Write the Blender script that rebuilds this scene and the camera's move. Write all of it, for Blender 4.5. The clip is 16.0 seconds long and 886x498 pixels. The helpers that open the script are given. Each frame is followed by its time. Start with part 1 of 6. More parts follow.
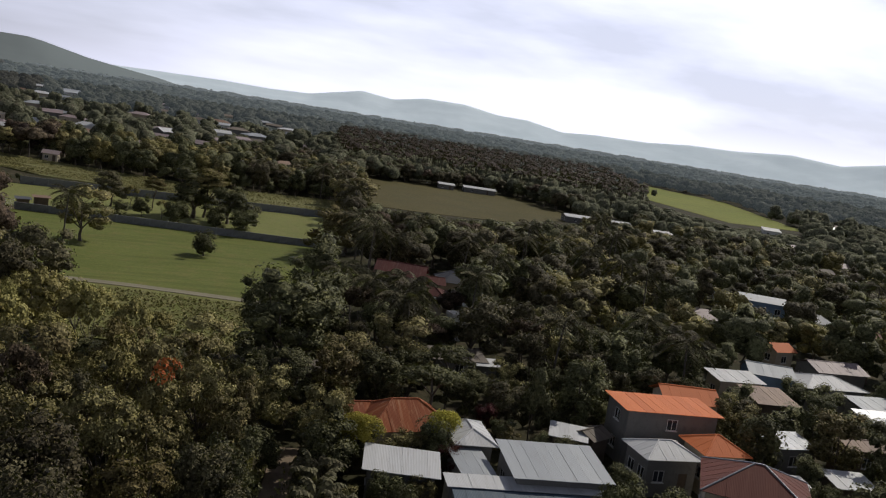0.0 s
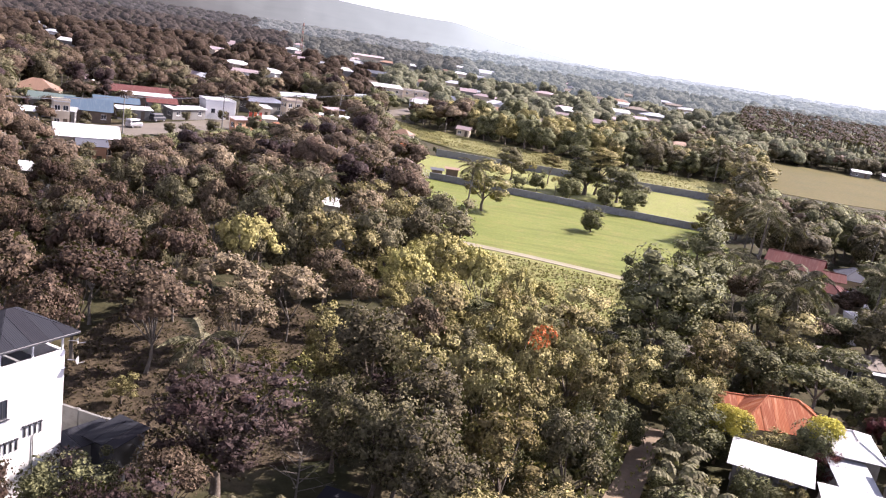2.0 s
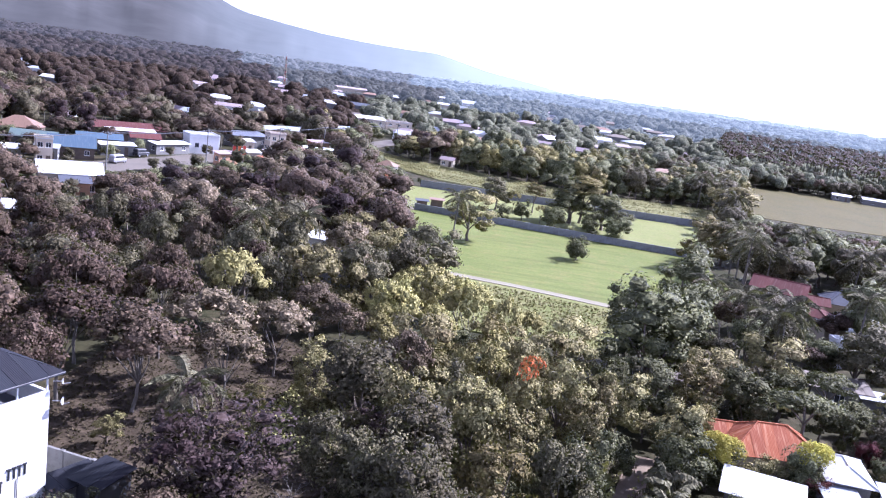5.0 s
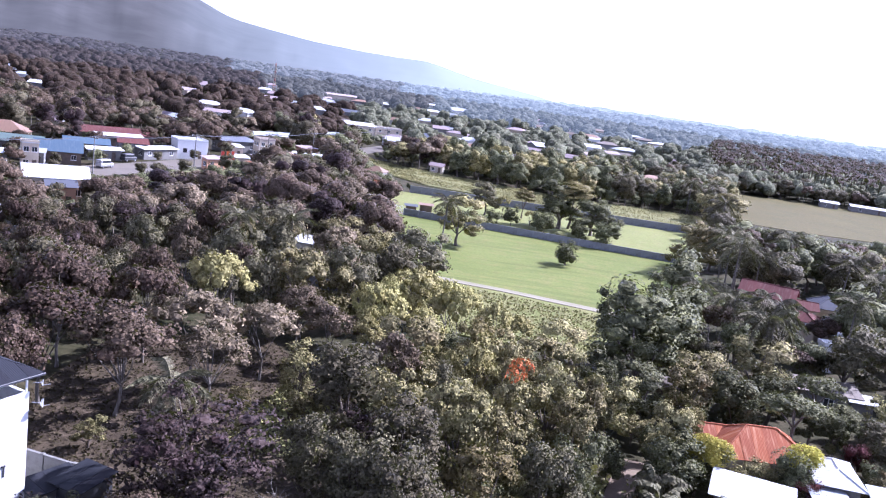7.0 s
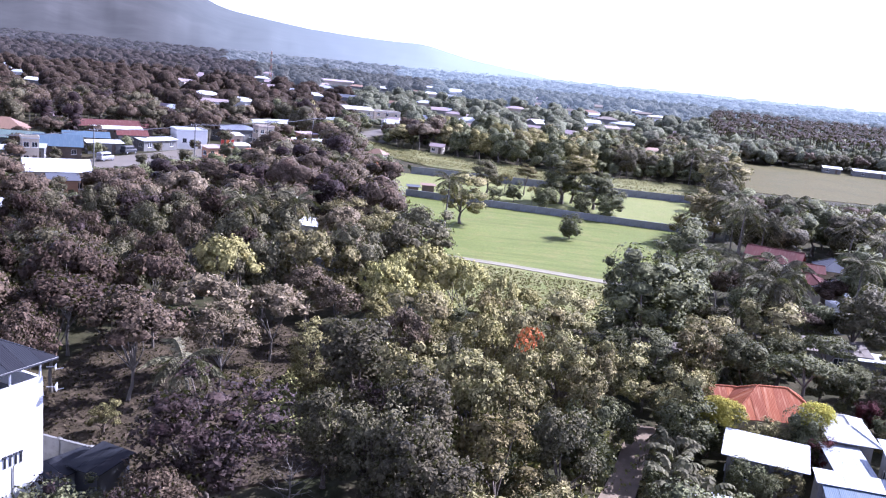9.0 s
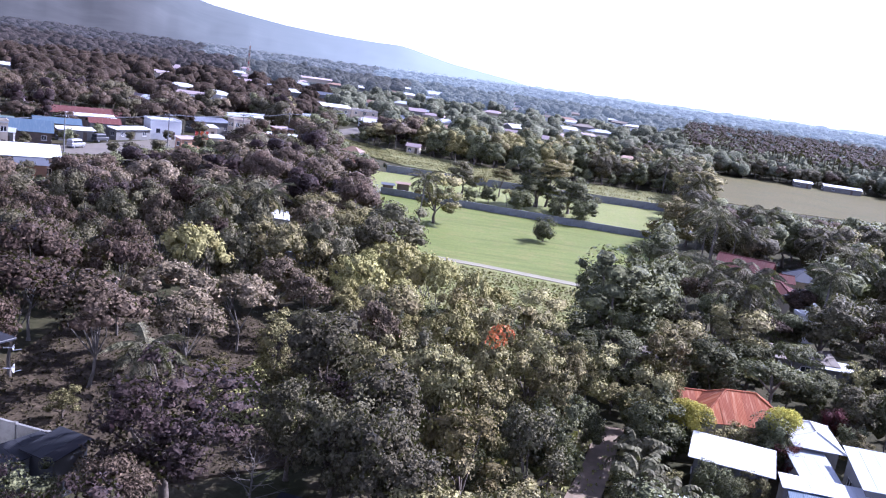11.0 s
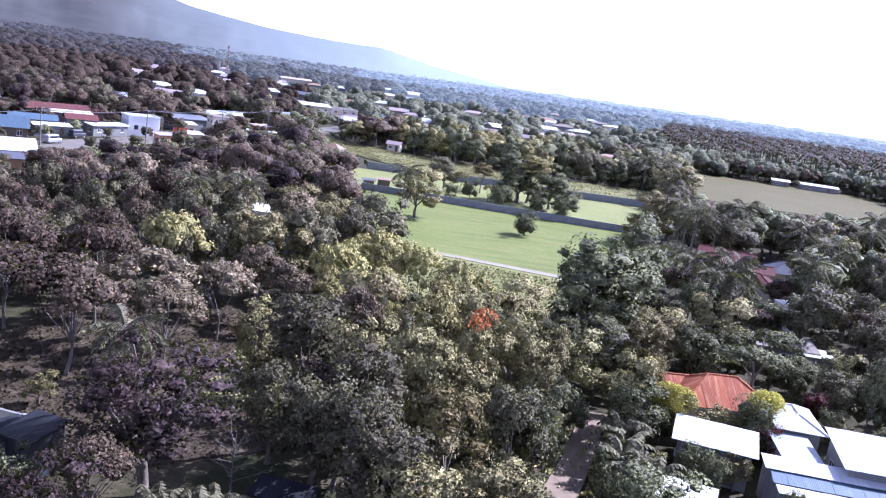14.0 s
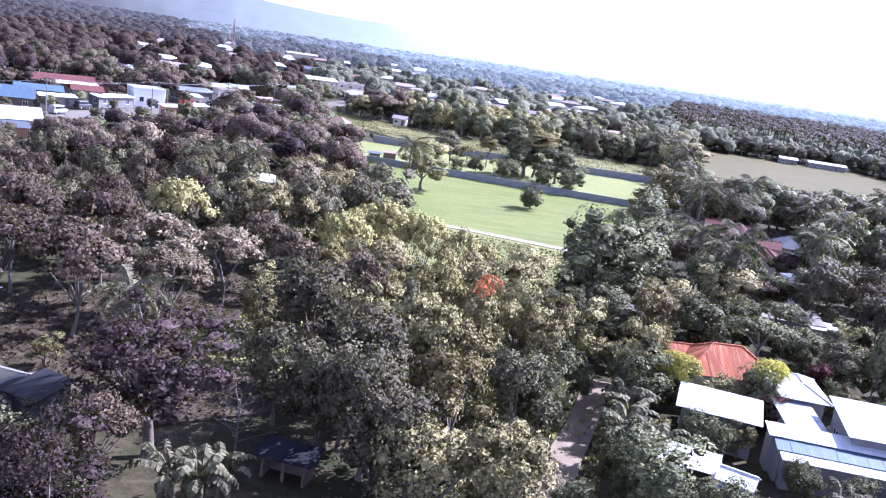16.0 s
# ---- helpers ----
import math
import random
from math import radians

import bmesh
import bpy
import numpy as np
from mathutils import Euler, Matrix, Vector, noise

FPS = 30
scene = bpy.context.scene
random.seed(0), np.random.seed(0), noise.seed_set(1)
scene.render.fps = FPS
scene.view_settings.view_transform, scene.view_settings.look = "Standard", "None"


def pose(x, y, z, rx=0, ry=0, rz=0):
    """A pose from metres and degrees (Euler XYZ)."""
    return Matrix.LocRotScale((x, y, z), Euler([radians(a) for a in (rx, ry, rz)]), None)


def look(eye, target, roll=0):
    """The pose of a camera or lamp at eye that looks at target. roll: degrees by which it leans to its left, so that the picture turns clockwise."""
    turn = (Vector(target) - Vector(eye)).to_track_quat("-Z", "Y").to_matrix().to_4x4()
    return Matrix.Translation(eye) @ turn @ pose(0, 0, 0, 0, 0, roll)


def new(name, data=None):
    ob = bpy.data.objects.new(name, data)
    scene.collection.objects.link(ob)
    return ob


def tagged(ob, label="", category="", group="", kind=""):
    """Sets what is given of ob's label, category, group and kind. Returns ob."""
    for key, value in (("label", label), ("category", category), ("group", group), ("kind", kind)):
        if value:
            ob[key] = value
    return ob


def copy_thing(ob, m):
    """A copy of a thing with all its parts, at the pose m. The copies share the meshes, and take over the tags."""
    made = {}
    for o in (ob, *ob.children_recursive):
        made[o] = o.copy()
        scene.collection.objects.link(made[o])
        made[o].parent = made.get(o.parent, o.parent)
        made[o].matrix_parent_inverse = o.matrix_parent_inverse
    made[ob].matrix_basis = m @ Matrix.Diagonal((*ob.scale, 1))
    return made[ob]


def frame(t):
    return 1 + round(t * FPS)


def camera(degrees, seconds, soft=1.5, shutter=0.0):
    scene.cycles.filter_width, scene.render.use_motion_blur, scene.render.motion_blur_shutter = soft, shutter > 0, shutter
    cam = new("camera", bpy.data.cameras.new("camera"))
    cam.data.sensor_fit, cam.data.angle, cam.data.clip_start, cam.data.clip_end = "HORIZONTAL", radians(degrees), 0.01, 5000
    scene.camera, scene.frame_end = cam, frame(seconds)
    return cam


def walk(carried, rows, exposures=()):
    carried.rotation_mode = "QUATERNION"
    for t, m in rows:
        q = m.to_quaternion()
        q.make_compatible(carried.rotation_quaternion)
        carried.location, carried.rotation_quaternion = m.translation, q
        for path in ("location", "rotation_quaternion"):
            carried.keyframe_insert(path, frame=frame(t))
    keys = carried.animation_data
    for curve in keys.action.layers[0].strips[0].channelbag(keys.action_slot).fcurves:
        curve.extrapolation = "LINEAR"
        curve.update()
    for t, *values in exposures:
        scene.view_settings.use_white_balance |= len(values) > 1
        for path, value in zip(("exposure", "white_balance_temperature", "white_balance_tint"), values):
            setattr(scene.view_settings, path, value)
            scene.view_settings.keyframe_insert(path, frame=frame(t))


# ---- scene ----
cam = camera(54.2, 16.0, 1.2)
PATH = [
    (0, (-0.406, 0.595, 29.318), (0.337, 2.43, 29.034), 9.1),
    (0.5, (-0.746, 0.801, 29.327), (-0.365, 2.728, 28.951), 8.4),
    (1, (-0.875, 0.329, 29.537), (-0.875, 2.288, 29.138), 9.8),
    (1.5, (0.37, -0.764, 29.886), (0.232, 1.174, 29.411), 11.7),
    (2, (0.166, -0.559, 29.636), (0.056, 1.383, 29.17), 8.7),
    (2.5, (0.112, -0.521, 29.715), (-0.01, 1.416, 29.232), 8.9),
    (3, (0.261, -0.483, 29.841), (0.154, 1.479, 29.472), 9.9),
    (3.5, (0.12, -0.502, 29.76), (-0.015, 1.447, 29.332), 7.3),
    (4, (0.171, -0.23, 29.938), (0.069, 1.717, 29.49), 9.5),
    (4.2, (-0.06, -0.634, 29.907), (-0.15, 1.322, 29.499), 8.5),
    (6.3, (0.25, -0.166, 29.502), (0.166, 1.794, 29.111), 7.2),
    (6.5, (0.247, -0.102, 29.338), (0.166, 1.857, 28.942), 6.5),
    (7, (0.276, -0.097, 29.26), (0.209, 1.866, 28.885), 8.0),
    (7.5, (0.142, -0.199, 28.875), (0.07, 1.757, 28.466), 6.9),
    (8, (0.223, -0.316, 28.836), (0.144, 1.635, 28.404), 6.8),
    (8.5, (0.245, -0.237, 28.536), (0.191, 1.721, 28.13), 7.9),
    (9, (0.232, -0.297, 28.461), (0.162, 1.658, 28.047), 5.7),
    (9.2, (0.3, -0.375, 28.456), (0.241, 1.575, 28.017), 7.2),
    (11.3, (0.316, 0.282, 27.252), (0.325, 2.243, 26.855), 8.4),
    (11.5, (0.294, 0.242, 27.039), (0.312, 2.197, 26.613), 9.2),
    (12, (0.139, 0.377, 27.114), (0.146, 2.332, 26.691), 6.9),
    (12.5, (0.231, 0.214, 26.825), (0.211, 2.178, 26.447), 5.0),
    (13, (0.329, 0.345, 26.55), (0.336, 2.307, 26.164), 7.9),
    (13.5, (0.203, 0.564, 26.501), (0.248, 2.518, 26.077), 8.5),
    (14, (0.329, 0.341, 26.139), (0.364, 2.303, 25.75), 8.0),
    (14.5, (0.371, 0.362, 25.921), (0.411, 2.32, 25.513), 8.3),
    (15, (0.302, 0.378, 25.707), (0.333, 2.324, 25.248), 7.4),
    (15.5, (0.38, 0.235, 25.286), (0.397, 2.193, 24.879), 6.3),
    (16, (0.435, 0.329, 25.219), (0.465, 2.28, 24.779), 8.4),
]
SUN_AZ, SUN_EL = 58.0, 41.0  # from +y towards +x
EXPOSURES = [(0.0, -0.92, 6300, 13), (0.6, -0.68, 6800, 17), (1.0, -0.06, 6900, 21), (1.5, 0.76, 7000, 26), (2.0, 1.46, 6200, 30),
             (2.6, 1.52, 5600, 34), (3.3, 1.5, 5060, 34), (9.0, 1.48, 4980, 34), (11.4, 1.32, 4900, 34), (13.6, 1.4, 4870, 34), (15.0, 1.62, 4850, 35), (16.0, 1.8, 4840, 35)]
walk(cam, [(t, look(eye, target, roll)) for t, eye, target, roll in PATH], EXPOSURES)

# ---- world and sun ----
world = bpy.data.worlds.new("sky")
scene.world = world
world.use_nodes = True
wt = world.node_tree
sky = wt.nodes.new("ShaderNodeTexSky")
sky.sky_type, sky.sun_disc = "NISHITA", False
sky.sun_elevation, sky.sun_rotation = radians(SUN_EL), radians(SUN_AZ)
sky.air_density, sky.dust_density, sky.ozone_density = 1.0, 0.6, 1.8
# thin high cloud drawn over the sky
tc = wt.nodes.new("ShaderNodeTexCoord")
mp = wt.nodes.new("ShaderNodeMapping")
mp.inputs["Scale"].default_value = (1.0, 2.2, 6.0)
mp.inputs["Rotation"].default_value = (0.0, 0.0, 0.5)
cl = wt.nodes.new("ShaderNodeTexNoise")
cl.inputs["Scale"].default_value, cl.inputs["Detail"].default_value, cl.inputs["Roughness"].default_value = 1.7, 6.0, 0.5
cr = wt.nodes.new("ShaderNodeValToRGB")
cr.color_ramp.elements[0].position, cr.color_ramp.elements[1].position = 0.38, 0.62
cr.color_ramp.elements[0].color, cr.color_ramp.elements[1].color = (0.5, 0.5, 0.5, 1), (0.95, 0.92, 0.92, 1)
cm = wt.nodes.new("ShaderNodeMix")
cm.data_type = "RGBA"
# the thin cloud shines brightest on the sun's side
toward = wt.nodes.new("ShaderNodeVectorMath")
toward.operation = "DOT_PRODUCT"
toward.inputs[1].default_value = (math.sin(radians(44)) * 0.95, math.cos(radians(44)) * 0.95, 0.31)
shine = wt.nodes.new("ShaderNodeMapRange")
for key, v in zip(("From Min", "From Max", "To Min", "To Max"), (0.35, 0.96, 16.0, 52.0)):
    shine.inputs[key].default_value = v
shine.interpolation_type = "SMOOTHSTEP"
lit = wt.nodes.new("ShaderNodeVectorMath")
lit.operation = "SCALE"
lit.inputs[0].default_value = (0.93, 0.955, 1.12)
wt.links.new(tc.outputs["Generated"], toward.inputs[0])
wt.links.new(toward.outputs["Value"], shine.inputs["Value"])
# hazy and bright low down, clearer overhead
height = wt.nodes.new("ShaderNodeSeparateXYZ")
wt.links.new(tc.outputs["Generated"], height.inputs[0])
clear = wt.nodes.new("ShaderNodeMapRange")
clear.interpolation_type = "SMOOTHSTEP"
for key, v in zip(("From Min", "From Max", "To Min", "To Max"), (0.28, 0.6, 1.0, 0.18)):
    clear.inputs[key].default_value = v
wt.links.new(height.outputs["Z"], clear.inputs["Value"])
glow = wt.nodes.new("ShaderNodeMath")
glow.operation = "MULTIPLY"
wt.links.new(shine.outputs[0], glow.inputs[0])
wt.links.new(clear.outputs[0], glow.inputs[1])
wt.links.new(glow.outputs[0], lit.inputs["Scale"])
wt.links.new(lit.outputs[0], cm.inputs["B"])
wt.links.new(tc.outputs["Generated"], mp.inputs["Vector"])
wt.links.new(mp.outputs[0], cl.inputs["Vector"])
wt.links.new(cl.outputs["Fac"], cr.inputs[0])
# the sky whitens towards the horizon
rise = wt.nodes.new("ShaderNodeSeparateXYZ")
wt.links.new(tc.outputs["Generated"], rise.inputs[0])
low_air = wt.nodes.new("ShaderNodeMapRange")
for key, v in zip(("From Min", "From Max", "To Min", "To Max"), (0.0, 0.12, 0.9, 0.0)):
    low_air.inputs[key].default_value = v
wt.links.new(rise.outputs["Z"], low_air.inputs["Value"])
cover = wt.nodes.new("ShaderNodeMath")
cover.operation = "MAXIMUM"
wt.links.new(cr.outputs[0], cover.inputs[0])
wt.links.new(low_air.outputs[0], cover.inputs[1])
wt.links.new(cover.outputs[0], cm.inputs["Factor"])
wt.links.new(sky.outputs[0], cm.inputs["A"])
wt.links.new(cm.outputs["Result"], wt.nodes["Background"].inputs[0])
wt.nodes["Background"].inputs[1].default_value = 0.05

sun = new("sun", bpy.data.lights.new("sun", "SUN"))
sun.data.energy, sun.data.angle, sun.data.color = 5.0, radians(0.6), (1.0, 0.93, 0.79)
ce = math.cos(radians(SUN_EL))
sun.matrix_basis = look((300 * math.sin(radians(SUN_AZ)) * ce, 300 * math.cos(radians(SUN_AZ)) * ce, 300 * math.sin(radians(SUN_EL))), (0, 0, 0))


# ---- materials ----
def nodes_of(name):
    m = bpy.data.materials.new(name)
    m.use_nodes = True
    return m, m.node_tree, m.node_tree.nodes["Principled BSDF"]


def add(nt, kind, **ins):
    n = nt.nodes.new(kind)
    for k, v in ins.items():
        n.inputs[k.replace("_", " ")].default_value = v
    return n


def mixed(nt, fac, a, b, blend="MIX"):
    """A colour mix; fac, a and b are sockets or values."""
    n = nt.nodes.new("ShaderNodeMix")
    n.data_type, n.blend_type = "RGBA", blend
    for key, v in (("Factor", fac), ("A", a), ("B", b)):
        if isinstance(v, bpy.types.NodeSocket):
            nt.links.new(v, n.inputs[key])
        else:
            n.inputs[key].default_value = v if key == "Factor" else (*v, 1)
    return n.outputs["Result"]


def ramped(nt, sock, lo, hi, a=0.0, b=1.0):
    n = nt.nodes.new("ShaderNodeMapRange")
    nt.links.new(sock, n.inputs["Value"])
    for key, v in zip(("From Min", "From Max", "To Min", "To Max"), (lo, hi, a, b)):
        n.inputs[key].default_value = v
    return n.outputs["Result"]


def noised(nt, scale, detail=4.0, rough=0.55, space="Object"):
    t = nt.nodes.new("ShaderNodeTexCoord")
    n = add(nt, "ShaderNodeTexNoise", Scale=scale, Detail=detail, Roughness=rough)
    nt.links.new(t.outputs[space], n.inputs["Vector"])
    return n.outputs["Fac"]


def bumped(nt, bsdf, sock, strength, distance):
    b = add(nt, "ShaderNodeBump", Strength=strength, Distance=distance)
    nt.links.new(sock, b.inputs["Height"])
    nt.links.new(b.outputs[0], bsdf.inputs["Normal"])


def foliage(name, dark, light, third=None, gloss=0.6, through_light=0.1, air=None, leaf=3.2):
    """Leaves: each leaf and each tree a little different in tone; some sun shines through."""
    m, nt, b = nodes_of(name)
    geo = nt.nodes.new("ShaderNodeNewGeometry")
    info = nt.nodes.new("ShaderNodeObjectInfo")
    col = mixed(nt, ramped(nt, geo.outputs["Random Per Island"], 0, 1, 0.3, 0.75), dark, light)
    col = mixed(nt, ramped(nt, noised(nt, 0.9, 3), 0.42, 0.62, 0.0, 0.5), col, tuple(v * 0.8 for v in light))
    if third:
        col = mixed(nt, ramped(nt, noised(nt, 0.35), 0.5, 0.72), col, third)
    col = mixed(nt, ramped(nt, noised(nt, 0.11, 3), 0.35, 0.65, 0.0, 0.55), col, tuple(v * 0.45 for v in dark))
    # single leaves stand out as cells: each its own tone, each tilted a little
    tc3 = nt.nodes.new("ShaderNodeTexCoord")
    warp = add(nt, "ShaderNodeTexNoise", Scale=leaf * 0.8, Detail=2.0)
    nt.links.new(tc3.outputs["Object"], warp.inputs["Vector"])
    bent = mixed(nt, 0.12, tc3.outputs["Object"], warp.outputs["Color"], "ADD")
    cells = add(nt, "ShaderNodeTexVoronoi", Scale=leaf)
    nt.links.new(bent, cells.inputs["Vector"])
    tone_of = nt.nodes.new("ShaderNodeSeparateColor")
    nt.links.new(cells.outputs["Color"], tone_of.inputs[0])
    col = mixed(nt, ramped(nt, tone_of.outputs[0], 0.25, 1.0, 0.0, 0.6), col, tuple(v * 0.8 for v in dark))
    col = mixed(nt, ramped(nt, tone_of.outputs[1], 0.55, 1.0, 0.0, 0.6), col, tuple(min(v * 1.2, 0.65) for v in light))
    relief = nt.nodes.new("ShaderNodeMath")
    relief.operation = "ADD"
    nt.links.new(cells.outputs["Distance"], relief.inputs[0])
    nt.links.new(tone_of.outputs[2], relief.inputs[1])
    bumped(nt, b, relief.outputs[0], 1.0, 0.5 / leaf)
    hs = nt.nodes.new("ShaderNodeHueSaturation")
    nt.links.new(ramped(nt, info.outputs["Random"], 0, 1, 0.484, 0.504), hs.inputs["Hue"])
    nt.links.new(ramped(nt, info.outputs["Random"], 0, 1, 0.7, 1.3), hs.inputs["Value"])
    nt.links.new(col, hs.inputs["Color"])
    nt.links.new(hs.outputs[0], b.inputs["Base Color"])
    b.inputs["Roughness"].default_value = gloss
    b.inputs["Specular IOR Level"].default_value = 0.06
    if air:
        # haze of kilometres of bright air, added as emission
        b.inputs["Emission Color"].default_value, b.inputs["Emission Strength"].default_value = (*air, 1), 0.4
    tr = nt.nodes.new("ShaderNodeBsdfTranslucent")
    nt.links.new(mixed(nt, 0.5, hs.outputs[0], (0.25, 0.3, 0.04)), tr.inputs["Color"])
    mx = nt.nodes.new("ShaderNodeMixShader")
    mx.inputs[0].default_value = through_light
    nt.links.new(b.outputs[0], mx.inputs[1])
    nt.links.new(tr.outputs[0], mx.inputs[2])
    nt.links.new(mx.outputs[0], nt.nodes["Material Output"].inputs["Surface"])
    return m


def surface(name, a, b2, scale=0.6, rough=0.8, bump=0.3, bump_scale=8.0, stain=None, metal=0.0, spec=0.5, distance=0.03):
    """Matt or painted stuff: two tones at a broad scale, grain at a fine one, and stains."""
    m, nt, b = nodes_of(name)
    col = mixed(nt, ramped(nt, noised(nt, scale, 6), 0.3, 0.7), a, b2)
    fine = noised(nt, bump_scale, 5, 0.65)
    col = mixed(nt, ramped(nt, fine, 0.35, 0.75, 0.0, 0.35), col, tuple(v * 0.55 for v in a))
    if stain:
        col = mixed(nt, ramped(nt, noised(nt, scale * 2.7, 8, 0.7), 0.52, 0.7, 0, 0.8), col, stain)
    nt.links.new(col, b.inputs["Base Color"])
    b.inputs["Roughness"].default_value, b.inputs["Metallic"].default_value, b.inputs["Specular IOR Level"].default_value = rough, metal, spec
    bumped(nt, b, fine, bump, distance)
    return m


def roofing(name, a, b2, rust=(0.2, 0.09, 0.05), rough=0.4, amount=0.35, metal=0.0, pitch=0.2, spec=0.5):
    """Corrugated sheet: ribs along the slope, sheets of unlike age, streaks and rust."""
    m, nt, b = nodes_of(name)
    t = nt.nodes.new("ShaderNodeTexCoord")
    info = nt.nodes.new("ShaderNodeObjectInfo")
    col = mixed(nt, info.outputs["Random"], a, b2)
    st = nt.nodes.new("ShaderNodeMapping")
    st.inputs["Scale"].default_value = (3.0, 0.35, 1)
    nt.links.new(t.outputs["Object"], st.inputs["Vector"])
    n = add(nt, "ShaderNodeTexNoise", Scale=1.2, Detail=7.0, Roughness=0.65)
    nt.links.new(st.outputs[0], n.inputs["Vector"])
    col = mixed(nt, ramped(nt, n.outputs["Fac"], 0.5, 0.78, 0, amount), col, rust)
    nt.links.new(col, b.inputs["Base Color"])
    w = add(nt, "ShaderNodeTexWave", Scale=1.0 / pitch / 6.283 * 3.14)
    w.bands_direction = "X"
    nt.links.new(t.outputs["Object"], w.inputs["Vector"])
    b.inputs["Roughness"].default_value, b.inputs["Metallic"].default_value, b.inputs["Specular IOR Level"].default_value = rough, metal, spec
    bumped(nt, b, w.outputs["Fac"], 0.35, 0.02)
    return m


def grassy(name, a, b2, dry, scale=0.05, fine=2.5, grain=0.6, streaks=0.0):
    """Grass, crops or earth: broad patches, drier spots and blades; streaks where it was mown."""
    m, nt, b = nodes_of(name)
    col = mixed(nt, ramped(nt, noised(nt, scale, 7, 0.6), 0.35, 0.65), a, b2)
    col = mixed(nt, ramped(nt, noised(nt, scale * 4.3, 6, 0.6), 0.48, 0.7, 0, 0.8), col, dry)
    if streaks:
        tc4 = nt.nodes.new("ShaderNodeTexCoord")
        long = nt.nodes.new("ShaderNodeMapping")
        long.inputs["Scale"].default_value = (0.05, 0.45, 1.0)
        long.inputs["Rotation"].default_value = (0.0, 0.0, 0.2)
        nt.links.new(tc4.outputs["Object"], long.inputs["Vector"])
        rows = add(nt, "ShaderNodeTexNoise", Scale=1.0, Detail=5.0, Roughness=0.6)
        nt.links.new(long.outputs[0], rows.inputs["Vector"])
        col = mixed(nt, ramped(nt, rows.outputs["Fac"], 0.48, 0.72, 0, streaks), col, tuple(v * 0.5 for v in a))
    f = noised(nt, fine, 6, 0.7)
    col = mixed(nt, ramped(nt, f, 0.4, 0.7, 0, grain), col, tuple(v * 0.4 for v in a))
    nt.links.new(col, b.inputs["Base Color"])
    b.inputs["Roughness"].default_value, b.inputs["Specular IOR Level"].default_value = 0.95, 0.1
    bumped(nt, b, f, 0.7, 0.15)
    return m


